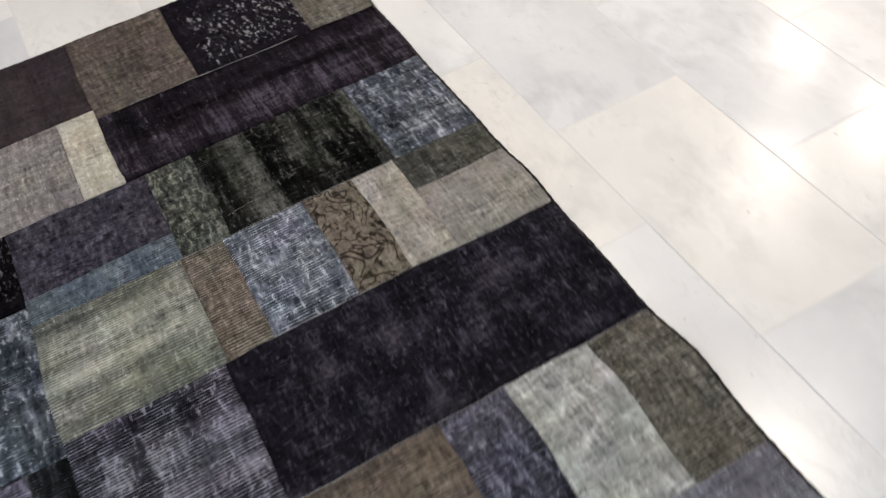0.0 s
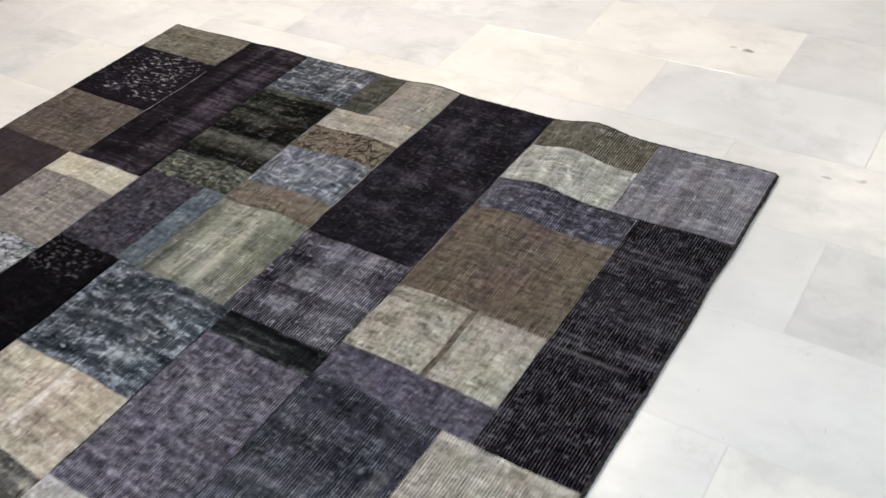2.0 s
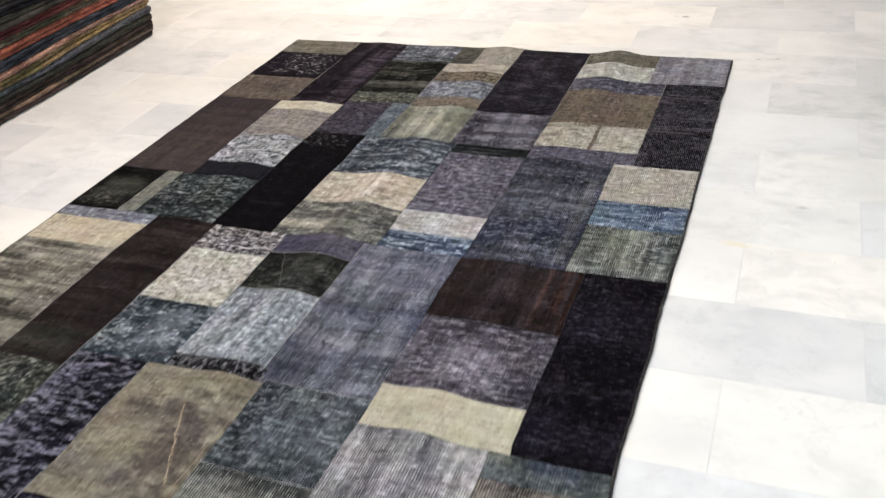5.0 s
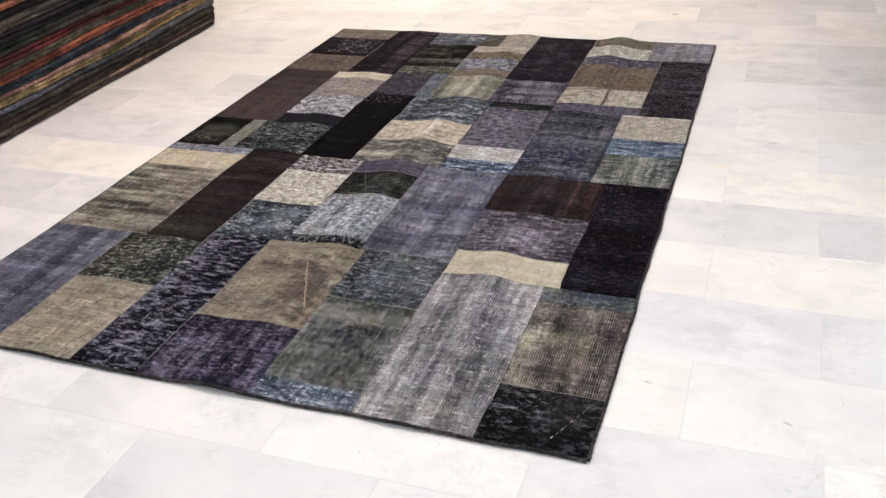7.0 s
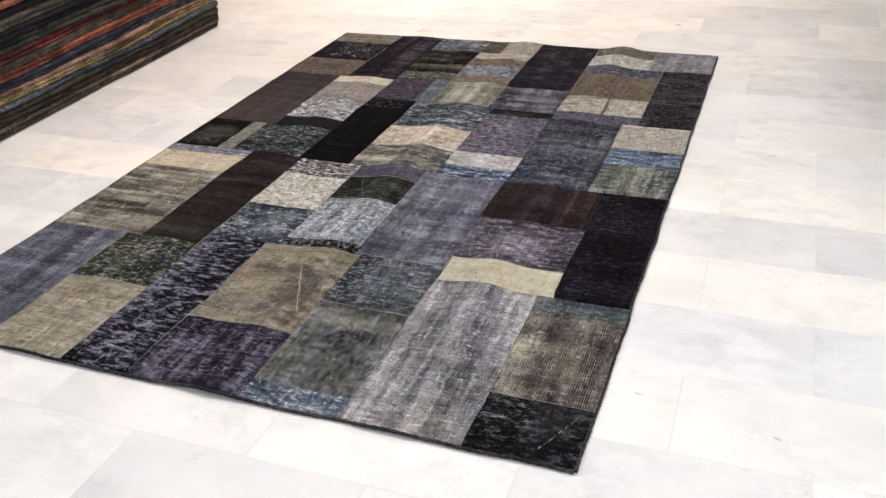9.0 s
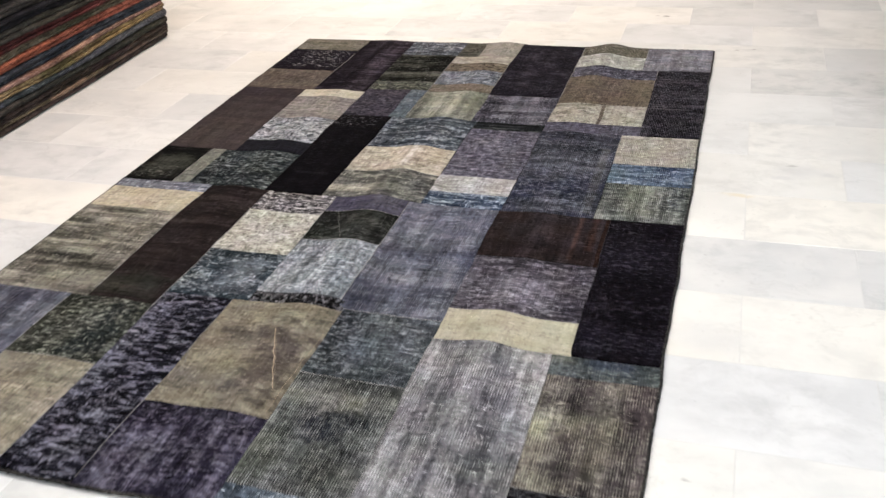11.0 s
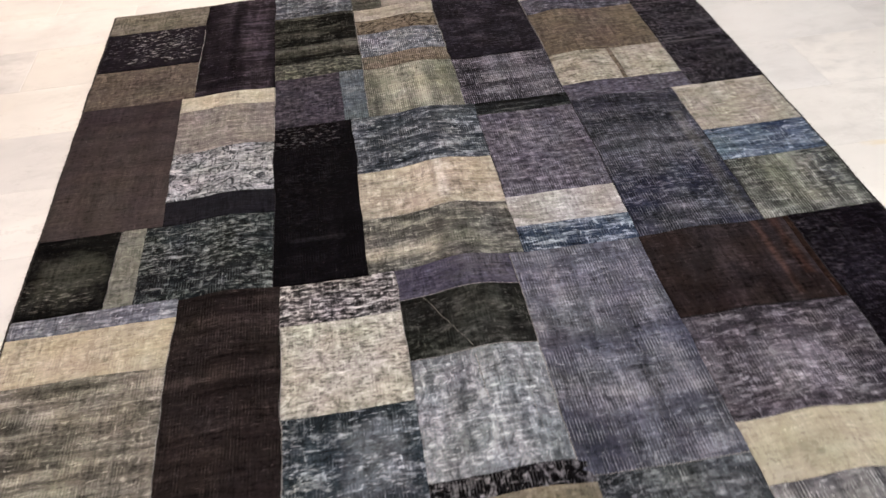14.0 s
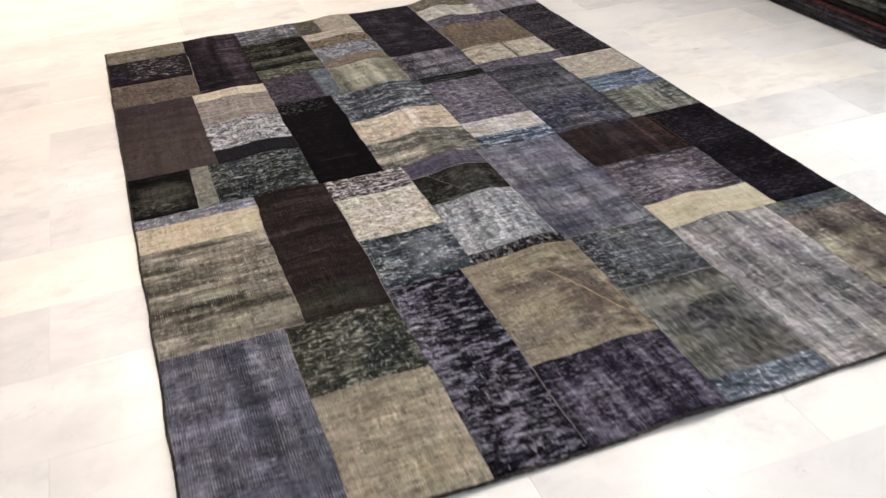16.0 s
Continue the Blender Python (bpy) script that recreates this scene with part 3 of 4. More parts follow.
patch(0.578, 0.777, 2.065, 2.36, "dusty violet", "24212b", "443f4a", "67626c", pits=0.4, wear=0.9, size=50, stretch=(1, 1.3), broad=0.1, fleck=0.2)
patch(0.578, 0.795, 1.370, 2.065, "jet black", "060508", "110d13", "2c272e", wear=0.5, fleck=0.1, zones=((0.3, 0.9, 0.18, 0.2, "38353a", 0.35, 0.01), (0.05, 0.97, 0.8, 0.97, "7a7678", 0.6, 0.03, 0.5), (0, 1, 0.3, 0.7, "3a363b", 0.5, 0.06, 0.4)))
patch(0.594, 0.853, 1.237, 1.370, "black and ash speckled", "131112", "5e595a", "b4aeaa", wear=1.4, size=48, stretch=(0.8, 1.9), fleck=0.6, pits=0.7)
patch(0.594, 0.853, 0.975, 1.237, "pale ash", "736f62", "a39e8e", "c2beaf", nap=0.8, wear=0.9, size=52, stretch=(1, 1.2), knots=0.9, broad=0.1, fleck=0.2, pits=0.5)
patch(0.594, 0.853, 0.725, 0.975, "dark teal", "121c22", "35424a", "9aa2a6", wear=0.9, size=34, stripes=0.3, fleck=0.3, zones=((0.0, 1, 0.7, 1, "212b31", 0.75, 0.04), (0.55, 0.95, 0.1, 0.7, "7e878c", 0.45, 0.04), (0, 1, 0, 0.12, "3a4048", 0.6, 0.03), (0, 1, 0.02, 0.45, "b4b9bb", 0.7, 0.04, 0.6), (0, 0.2, 0.3, 1, "a8aeb0", 0.6, 0.03, 0.5)))
patch(0.594, 0.807, 0, 0.725, "black and violet mottled", "0c0b11", "252330", "7d7b8a", wear=1.5, size=30, stretch=(0.8, 2.1), fleck=0.6, pits=0.4, rib=0.2, zones=((0, 0.2, 0.3, 1, "6a6878", 0.35, 0.03), (0, 0.4, 0.55, 1, "a6a4b0", 0.55, 0.04, 0.6), (0.2, 1, 0.05, 0.4, "8e8c9a", 0.5, 0.06, 0.5)))
# fourth column
patch(0.85, 0.95, 2.80, 3.0, "ribbed olive", "2f2f27", "515046", "7d7a6a", rib=0.8, bands=0.5)
patch(0.95, 1.127, 2.80, 3.0, "greenish taupe", "68645a", "8b8576", "a69f8f", wear=0.5, size=14, wide=0.4)
patch(0.85, 1.127, 2.71, 2.80, "pale rose grey", "7c7466", "9e9684", "bab29f", wear=0.6, broad=0.6)
patch(0.85, 1.127, 2.605, 2.71, "brown with dark tracery", "33281a", "7a6e58", "8e826b", wear=0.4, vein=0.9, fleck=0.1)
patch(0.85, 1.127, 2.44, 2.605, "ribbed pale blue", "343b46", "6c737e", "b0b5ba", wear=0.9, size=30, bands=0.6, rib=0.9, fleck=0.5, tint="3a4152")
patch(0.777, 0.85, 2.065, 2.36, "narrow grey blue", "33404a", "55626a", "808b8f", bands=0.5, stripes=0.4, rib=0.5)
patch(0.85, 1.127, 2.355, 2.44, "ribbed brown", "3e3429", "736552", "9c8d76", rib=0.9, zones=((0, 0.35, 0, 1, "6f705c", 0.6, 0.03),))
patch(0.85, 1.127, 2.065, 2.355, "striped sage", "4a4d44", "757765", "a0a18c", wear=0.3, size=16, wide=1.0, stripes=0.6, rib=0.85, broad=0.3, zones=((0.3, 0.45, 0, 1, "9a9c84", 0.5, 0.03), (0.62, 0.74, 0, 1, "a09e84", 0.5, 0.03), (0.86, 1, 0.1, 1, "6d6d50", 0.55, 0.03)))
patch(0.795, 1.152, 1.78, 2.065, "weathered blue", "161f27", "464f59", "969da2", wear=1.0, size=26, stretch=(0.8, 1.7), bands=0.6, broad=0.55, fleck=0.55, rib=0.35, zones=((0.0, 1, 0.36, 0.52, "1b242d", 0.6, 0.03), (0.72, 1, 0.6, 1, "5d656b", 0.4, 0.03)))
patch(0.795, 1.152, 1.575, 1.78, "cream beige", "807560", "a69b83", "c2b9a2", wear=0.8, size=30, stretch=(1, 1.3), fleck=0.2, pits=0.1, zones=((0.62, 0.68, 0, 1, "cac2ae", 0.7, 0.012), (0.7, 1, 0.2, 1, "a58f70", 0.4, 0.04)))
patch(0.795, 1.152, 1.370, 1.575, "mossy grey", "2f302b", "605f58", "9a9786", wear=0.8, size=24, stretch=(0.8, 1.8), bands=0.4, broad=0.35, fleck=0.4, zones=((0.02, 0.5, 0.08, 0.26, "aea78f", 0.8, 0.03), (0, 0.6, 0.75, 1, "36362f", 0.6, 0.03), (0.4, 0.8, 0.1, 0.3, "8a8974", 0.5, 0.03)))
patch(0.853, 1.118, 1.265, 1.370, "violet", "332f40", "4b475a", "6f6b7c", wear=0.5, size=34, fleck=0.15, zones=((0.6, 1, 0, 1, "5e5c62", 0.6, 0.05),))
patch(0.853, 1.118, 1.078, 1.265, "creased dark olive", "121411", "292a25", "5a5b53", wear=1.0, size=26, fleck=0.35, zones=((0.5, 0.92, 0.05, 1, "45463f", 0.6, 0.05), (0, 0.45, 0, 0.9, "1d1e1a", 0.5, 0.05), (0.9, 1, 0, 1, "0e0e0e", 0.7, 0.015)))
patch(0.853, 1.118, 0.775, 1.078, "icy blue grey", "4a5156", "7d8387", "b2b6b7", bands=0.05, broad=0.1, stretch=(1.5, 1), wear=0.8, size=36, wide=0.6, stripes=0.8, fleck=0.45, pits=0.3, zones=((0, 0.45, 0.65, 1, "5e656c", 0.5, 0.05), (0, 1, 0, 0.5, "c6cacc", 0.5, 0.05, 0.4)))
# dark flecked piece, its colour deepened further for the shade at the fold
patch(0.853, 1.142, 0.725, 0.775, "narrow black flecked", "0a090b", "1a181b", "807d7f", wear=1.4, size=44, stretch=(1.6, 1), fleck=0.5, rib=0.5)
patch(0.807, 1.142, 0.285, 0.725, "tan and umber", "5c5442", "80765d", "a0967a", wear=0.5, size=20, broad=0.3, fleck=0.2, rib=0.25,
      zones=((0.25, 1.0, 0.46, 0.72, "5a4f49", 0.65, 0.07), (0.6, 1.0, 0.08, 0.6, "4f4340", 0.7, 0.07), (0.1, 0.6, 0.1, 0.24, "655f55", 0.6, 0.06), (0.22, 0.52, 0.3, 0.5, "8e8464", 0.6, 0.05), (0, 0.12, 0.2, 0.7, "5d5448", 0.5, 0.03)))
patch(0.807, 1.142, 0, 0.285, "deep indigo", "16111d", "312a3d", "6e687a", wear=0.5, size=30, stripes=0.9, wide=0.7, fleck=0.35, zones=((0, 0.9, 0.72, 1, "1a1524", 0.75, 0.05), (0.05, 1, 0, 0.75, "9a95a6", 0.4, 0.05, 0.5)))
# fifth column
patch(1.127, 1.424, 2.35, 3.0, "black charcoal", "131017", "27222b", "514b56", wear=0.7, size=16, stretch=(1, 1.2), broad=0.2, fleck=0.35, pits=0.3, zones=((0, 1, 0, 0.95, "625c68", 0.3, 0.06, 0.3),))
patch(1.127, 1.424, 2.065, 2.35, "plum grey", "1d1a22", "4a4752", "8b8893", wear=0.6, size=14, bands=0.8, broad=0.6, stripes=0.5, wide=0.6, rib=0.9, fleck=0.6, zones=((0, 0.4, 0.35, 0.9, "2a2731", 0.6, 0.05), (0.5, 0.75, 0.4, 1, "706d79", 0.5, 0.04), (0.82, 1, 0.1, 0.6, "6a6773", 0.45, 0.03)))
patch(1.152, 1.424, 1.995, 2.065, "narrow dark green", "0c0e0f", "25282a", "5a5e5b", wear=0.7, size=20, stretch=(0.4, 3), bands=0.9, zones=((0, 1, 0.35, 0.6, "0b0d0d", 0.7, 0.012),))
patch(1.152, 1.424, 1.59, 1.995, "soft violet", "3a3743", "605c69", "8a8692", pits=0.4, wear=1.1, size=40, stretch=(1, 1.4), rib=0.6, broad=0.2, fleck=0.25)
patch(1.152, 1.424, 1.465, 1.59, "pinkish white", "7a7570", "a39f99", "c2bfb8", wear=0.6, fleck=0.3, zones=((0.02, 0.3, 0.0, 0.5, "7d766e", 0.6, 0.03), (0.75, 1, 0, 0.6, "8a847c", 0.5, 0.03)))
patch(1.152, 1.424, 1.370, 1.465, "inky blue", "101c32", "344962", "9aa7b4", wear=0.9, size=24, stretch=(0.5, 2.4), bands=1.1, fleck=0.6, rib=0.4)
patch(1.118, 1.420, 0.738, 1.370, "ribbed grey", "373840", "5d5f6a", "898b94", wear=0.35, size=16, stripes=0.6, wide=0.8, broad=0.5, bands=0.3, rib=0.6, fleck=0.3, tint="3a3e5a", tint_size=4, zones=((0, 1, 0, 0.16, "3c3c50", 0.55, 0.06), (0, 1, 0.62, 1, "666875", 0.4, 0.08)))
patch(1.142, 1.420, 0.46, 0.738, "dark pewter", "161a1e", "434a4e", "868b8d", wear=0.9, size=32, bands=0.4, fleck=0.4, rib=0.3, pits=0.35, zones=((0.4, 0.95, 0.25, 0.8, "60666a", 0.55, 0.06), (0, 0.3, 0.1, 0.9, "1b1f22", 0.6, 0.05), (0, 0.45, 0.05, 0.95, "9ea2a4", 0.5, 0.05, 0.5)))
patch(1.142, 1.420, 0.08, 0.46, "ribbed sage grey", "212323", "535551", "8c8d84", wear=0.5, size=16, wide=0.6, broad=0.5, stripes=0.3, rib=0.9, fleck=0.25, zones=((0.35, 0.75, 0.28, 0.62, "1e2438", 0.75, 0.06), (0.58, 0.8, 0.66, 0.78, "7e8064", 0.7, 0.04), (0.05, 0.3, 0.66, 0.76, "72745e", 0.6, 0.04), (0, 1, 0.86, 1, "2e312f", 0.6, 0.04), (0, 0.3, 0, 0.35, "5e6350", 0.5, 0.05)))
patch(1.142, 1.420, 0, 0.08, "narrow faded blue", "28333d", "566370", "a3acb4", wear=0.8, size=34, bands=0.7, fleck=0.5)
# sixth column
patch(1.424, 1.715, 2.87, 3.0, "ribbed khaki", "34322a", "66614f", "95907e", wear=0.4, rib=1.0)
patch(1.424, 1.715, 2.717, 2.87, "pale grey green", "70726a", "9b9b8f", "bfbfb3", rib=0.5, wear=0.8, size=22, stretch=(1.5, 1), fleck=0.3)
patch(1.424, 1.783, 2.598, 2.717, "speckled indigo", "1c1a24", "4e4c5a", "888795", wear=1.0, size=40, fleck=0.3, rib=0.6, zones=((0.0, 1, 0.7, 1, "201d27", 0.7, 0.02), (0, 0.25, 0, 0.8, "6a6976", 0.5, 0.03)))
patch(1.424, 1.783, 2.298, 2.598, "mocha", "4f4537", "6d604c", "837761", wear=0.55, size=34, wide=0.5, stripes=0.3, rib=0.5, fleck=0.1, zones=((0.45, 0.72, 0, 1, "6b5950", 0.6, 0.05),))
patch(1.424, 1.610, 2.103, 2.298, "cream with dark motifs", "575040", "9f9884", "bab4a2", wear=0.5, motif=0.7, fleck=0.1, zones=((0, 0.22, 0.62, 1, "756853", 0.85, 0.02), (0.86, 1, 0.7, 1, "756853", 0.8, 0.02), (0.3, 0.5, 0.3, 0.42, "655c4b", 0.7, 0.02), (0.62, 0.8, 0.52, 0.6, "655c4b", 0.7, 0.015)))
patch(1.610, 1.623, 2.103, 2.298, "narrow brown bar", "52473a", "7a6d5a", "958a76")
patch(1.623, 1.783, 2.103, 2.298, "speckled cream", "625c4c", "9b9581", "bab4a2", wear=0.6, motif=0.3, stripes=0.4, rib=0.3, fleck=0.2)
patch(1.424, 1.783, 2.015, 2.103, "muted violet", "353240", "575360", "7b7785", pits=0.35, wear=0.8, size=44, fleck=0.2)
patch(1.424, 1.722, 1.370, 2.015, "smoky blue black", "171820", "42444e", "767882", wear=0.7, size=20, bands=0.5, broad=0.9, stripes=0.5, wide=0.4, rib=0.7, fleck=0.4, tint="252c50", tint_size=4,
      zones=((0, 1, 0.82, 1, "4a4956", 0.55, 0.06), (0.15, 0.85, 0.62, 0.78, "22232d", 0.6, 0.05), (0.1, 0.8, 0.15, 0.45, "2c3148", 0.4, 0.07), (0.1, 0.6, 0.4, 0.62, "51555c", 0.5, 0.07), (0.9, 1, 0, 0.75, "6c6b66", 0.55, 0.012), (0, 1, 0.05, 0.5, "8e90a2", 0.5, 0.06, 0.5), (0, 1, 0.6, 0.8, "7c7d88", 0.4, 0.05, 0.4)))
patch(1.420, 1.764, 1.083, 1.370, "rust and black brown", "181213", "31282a", "4d4042", wear=0.35, size=16, stretch=(2, 0.5), wide=0.7, stripes=0.4, fleck=0.08, rib=0.1, tint="38261f", tint_size=4, zones=((0.82, 0.86, 0, 1, "5a3c2c", 0.5, 0.012), (0, 1, 0, 0.25, "221a1b", 0.55, 0.05), (0.94, 1, 0.2, 1, "4c2e20", 0.6, 0.015)))
patch(1.420, 1.778, 0.804, 1.083, "mauve grey lined", "221d22", "4a434b", "857e86", wear=1.0, size=26, stretch=(0.8, 1.8), bands=0.5, rib=0.35, fleck=0.45, zones=((0, 1, 0.84, 1, "2e282d", 0.6, 0.03), (0.35, 0.7, 0.1, 0.5, "7c7680", 0.5, 0.06), (0, 0.12, 0.1, 0.9, "6e6973", 0.4, 0.03), (0.8, 1, 0, 0.35, "322c38", 0.6, 0.05), (0.15, 0.8, 0, 0.35, "a8a1ab", 0.55, 0.05, 0.7), (0, 1, 0.8, 0.98, "8c858e", 0.4, 0.03, 0.5)))
patch(1.420, 1.778, 0.663, 0.804, "warm sand", "8c8264", "a89f7e", "bcb494", nap=0.5, wear=0.35, size=18, fleck=0.05, pits=0.05, rib=0.05, knots=0.3, zones=((0.2, 0.45, 0.3, 0.8, "9c9170", 0.4, 0.04),))
patch(1.420, 1.735, 0, 0.663, "ribbed silver grey", "504f52", "868382", "b6b4b1", wear=0.3, size=18, wide=1.2, stripes=0.8, broad=0.3, rib=0.75, fleck=0.3,
      zones=((0.33, 0.46, 0.55, 0.97, "5f5e65", 0.45, 0.04), (0.7, 0.92, 0.3, 0.5, "62616a", 0.45, 0.05), (0.4, 0.52, 0.12, 0.4, "66656c", 0.45, 0.04), (0.78, 0.9, 0.62, 0.8, "67666d", 0.5, 0.04), (0, 0.3, 0.94, 1, "4a494e", 0.6, 0.02), (0, 1, 0, 0.1, "8f8a80", 0.4, 0.04)))
patch(1.764, 1.778, 1.083, 1.370, "narrow rust", "22150f", "36221a", "533a2e", stripes=0.5)
# against the right long edge
patch(1.715, 2.0, 2.717, 3.0, "lavender grey", "55545a", "7b7980", "a09ea4", wear=0.7, size=24, stripes=0.6, wide=0.4, fleck=0.3, rib=0.6, tint="54525c")
patch(1.783, 2.0, 2.015, 2.717, "black with pale cross lines", "0a070d", "221c26", "6c666f", wear=0.5, size=18, stretch=(0.45, 2.6), bands=1.0, broad=0.7, rib=0.95, fleck=0.5,
      zones=((0, 1, 0.84, 1, "0c090f", 0.75, 0.04), (0, 1, 0.775, 0.79, "6a646b", 0.6, 0.008), (0.1, 0.9, 0.5, 0.64, "3a353d", 0.55, 0.04), (0, 0.9, 0.345, 0.36, "6f6a70", 0.65, 0.008), (0.1, 1, 0.05, 0.3, "100c13", 0.6, 0.04)))
patch(1.722, 2.0, 1.767, 2.015, "ribbed oatmeal", "6e6759", "9a9280", "c0b9a6", wear=0.5, size=30, rib=0.8, fleck=0.3, zones=((0.1, 1, 0.82, 0.97, "bdb7a6", 0.75, 0.02), (0.35, 0.5, 0.86, 0.92, "5a5348", 0.7, 0.01), (0.62, 0.72, 0.8, 0.86, "5f584c", 0.6, 0.01)))
patch(1.722, 2.0, 1.618, 1.767, "denim blue", "1f3248", "4a6078", "98a8b5", wear=0.6, size=20, stretch=(0.5, 2.2), bands=0.9, rib=0.5, fleck=0.5, zones=((0.62, 0.86, 0.1, 0.95, "1f3358", 0.75, 0.03), (0, 0.3, 0, 0.7, "55707c", 0.5, 0.04)))
patch(1.722, 2.0, 1.370, 1.618, "ribbed sage and slate", "2e302e", "595c54", "93968a", wear=0.6, size=22, wide=0.9, stripes=0.6, rib=0.7, fleck=0.4, zones=((0.3, 0.66, 0, 0.9, "868a72", 0.5, 0.04), (0.8, 1, 0.2, 1, "242a35", 0.75, 0.04), (0, 0.28, 0.6, 1, "31352f", 0.6, 0.04), (0.1, 0.3, 0.05, 0.5, "383b38", 0.5, 0.03), (0, 0.45, 0.3, 1, "a4a896", 0.5, 0.04, 0.5), (0.7, 1, 0.3, 0.9, "8f95a0", 0.45, 0.04, 0.4)))
patch(1.778, 2.0, 0.663, 1.370, "deep black", "08050b", "171019", "3c3540", wear=0.7, size=30, fleck=0.3, zones=((0.1, 1, 0.55, 0.78, "251f2a", 0.45, 0.06), (0, 1, 0, 0.15, "221c2a", 0.5, 0.05), (0, 1, 0.5, 0.78, "615a64", 0.35, 0.05, 0.5), (0, 0.5, 0.84, 1, "6b646c", 0.35, 0.05, 0.5), (0, 1, 0, 0.16, "5c5660", 0.35, 0.04, 0.6)))
patch(1.735, 2.0, 0.585, 0.663, "narrow grey teal", "232a2e", "4a5252", "7c817c", wear=0.6, wide=0.4, rib=0.3, zones=((0.45, 0.8, 0, 0.9, "33415a", 0.6, 0.03), (0, 0.25, 0.3, 1, "6a6c5c", 0.5, 0.03)))
patch(1.735, 2.0, 0.206, 0.585, "brown and olive checked", "2c2628", "5d524e", "979079", wear=0.4, size=18, wide=1.0, stripes=0.6, broad=0.4, rib=0.7, fleck=0.25,
      zones=((0.02, 0.2, 0.36, 0.5, "98946c", 0.8, 0.035), (0.3, 0.5, 0.4, 0.55, "8a8564", 0.65, 0.04), (0.15, 0.4, 0.6, 0.92, "33292e", 0.6, 0.05), (0.8, 1, 0.4, 1, "4c3f40", 0.5, 0.04), (0.55, 0.75, 0.05, 0.9, "7c7660", 0.45, 0.04), (0.25, 0.45, 0.0, 0.3, "3a3134", 0.5, 0.04)))
patch(1.735, 2.0, 0, 0.206, "charcoal black", "0a090b", "1c1a1d", "565456", wear=1.1, size=36, fleck=0.3, zones=((0.55, 0.85, 0.2, 0.8, "3a383a", 0.45, 0.05), (0.05, 0.6, 0.15, 0.9, "8c8a8c", 0.55, 0.04, 0.5)))

# woven backing under the pieces
BACK = plain_cloth("rug_backing_cloth", ("171514", "241f1c", "332d28"))
nx, ny, v = 101, 121, []
for j in range(ny):
    for i in range(nx):
        x, y = 0.004 + (RUG_W - 0.008) * i / (nx - 1), 0.004 + (RUG_L - 0.008) * j / (ny - 1)
        v.append((*wobble(x, y), ripple(x, y) + 0.0012))
part("backing", mesh_of("backing", v, [(j * nx + i, j * nx + i + 1, (j + 1) * nx + i + 1, (j + 1) * nx + i) for j in range(ny - 1) for i in range(nx - 1)], BACK, True), rug, "dark woven backing cloth")

# overcast binding round the rug
BIND = plain_cloth("binding_yarn", ("211d1a", "393430", "5e564b"))


def binding(points):
    n, v, fcs = 10, [], []
    for k, (x, y) in enumerate(points):
        px, py = wobble(x, y)
        a, b = points[max(k - 1, 0)], points[min(k + 1, len(points) - 1)]
        d = Vector((b[0] - a[0], b[1] - a[1], 0)).normalized()
        side = Vector((d.y, -d.x, 0))
        r = 0.0046 + 0.0006 * math.sin(k * 1.9)
        c = Vector((px, py, ripple(x, y) + 0.0045))
        v += [tuple(c + r * 1.1 * math.cos(2 * math.pi * q / n) * side + Vector((0, 0, r * 0.95 * math.sin(2 * math.pi * q / n)))) for q in range(n)]
    for k in range(len(points) - 1):
        fcs += [(k * n + q, k * n + (q + 1) % n, (k + 1) * n + (q + 1) % n, (k + 1) * n + q) for q in range(n)]
    fcs += [tuple(range(n)), tuple(range((len(points) - 1) * n, len(points) * n))]
    part("binding", mesh_of("binding", v, fcs, BIND, True), rug, "dark overcast yarn binding")


def run(a, b, step=0.008):
    n = round(math.dist(a, b) / step)
    return [(a[0] + (b[0] - a[0]) * i / n, a[1] + (b[1] - a[1]) * i / n) for i in range(n + 1)]


binding(run((0.004, 0.001), (RUG_W - 0.004, 0.001)))
binding(run((RUG_W - 0.001, 0.004), (RUG_W - 0.001, RUG_L - 0.004)))
binding(run((RUG_W - 0.004, RUG_L - 0.001), (0.004, RUG_L - 0.001)))
binding(run((0.001, RUG_L - 0.004), (0.001, 0.004)))


# loose wool at the long edges
def fuzz(x, side, seed):
    rng, v, fcs = random.Random(seed), [], []
    for k in range(2200):
        y = rng.uniform(0.004, RUG_L - 0.004)
        px, py = wobble(x, y)
        z = ripple(x, y) + rng.uniform(0.002, 0.009)
        reach, lean, drop = side * rng.uniform(0.003, 0.010), rng.uniform(-0.004, 0.004), rng.uniform(-0.003, 0.002)
        n0 = len(v)
        v += [(px, py - 0.0005, z), (px, py + 0.0005, z), (px + reach, py + lean, max(0.0012, z + drop))]
        fcs.append((n0, n0 + 1, n0 + 2))
    tagged(part("edge_fuzz", mesh_of("edge_fuzz", v, fcs, BIND), rug, "loose dark wool fibres along the edge"), kind="stuff")


fuzz(0.0, -1, 41)
fuzz(RUG_W, 1, 42)


# sewing thread along the seams, creases and pulled threads
PALE_THREAD = plain_cloth("pale_thread", ("5f5c57", "8b8780", "b3aea6"))
WORN_EDGE = plain_cloth("worn_crease_wool", ("4a493f", "6b695e", "8a8777"))
TAN_THREAD = plain_cloth("tan_thread", ("8a7350", "a98f66", "c4ac84"))
DARK_THREAD = plain_cloth("dark_thread", ("15131a", "25232a", "3a383e"))


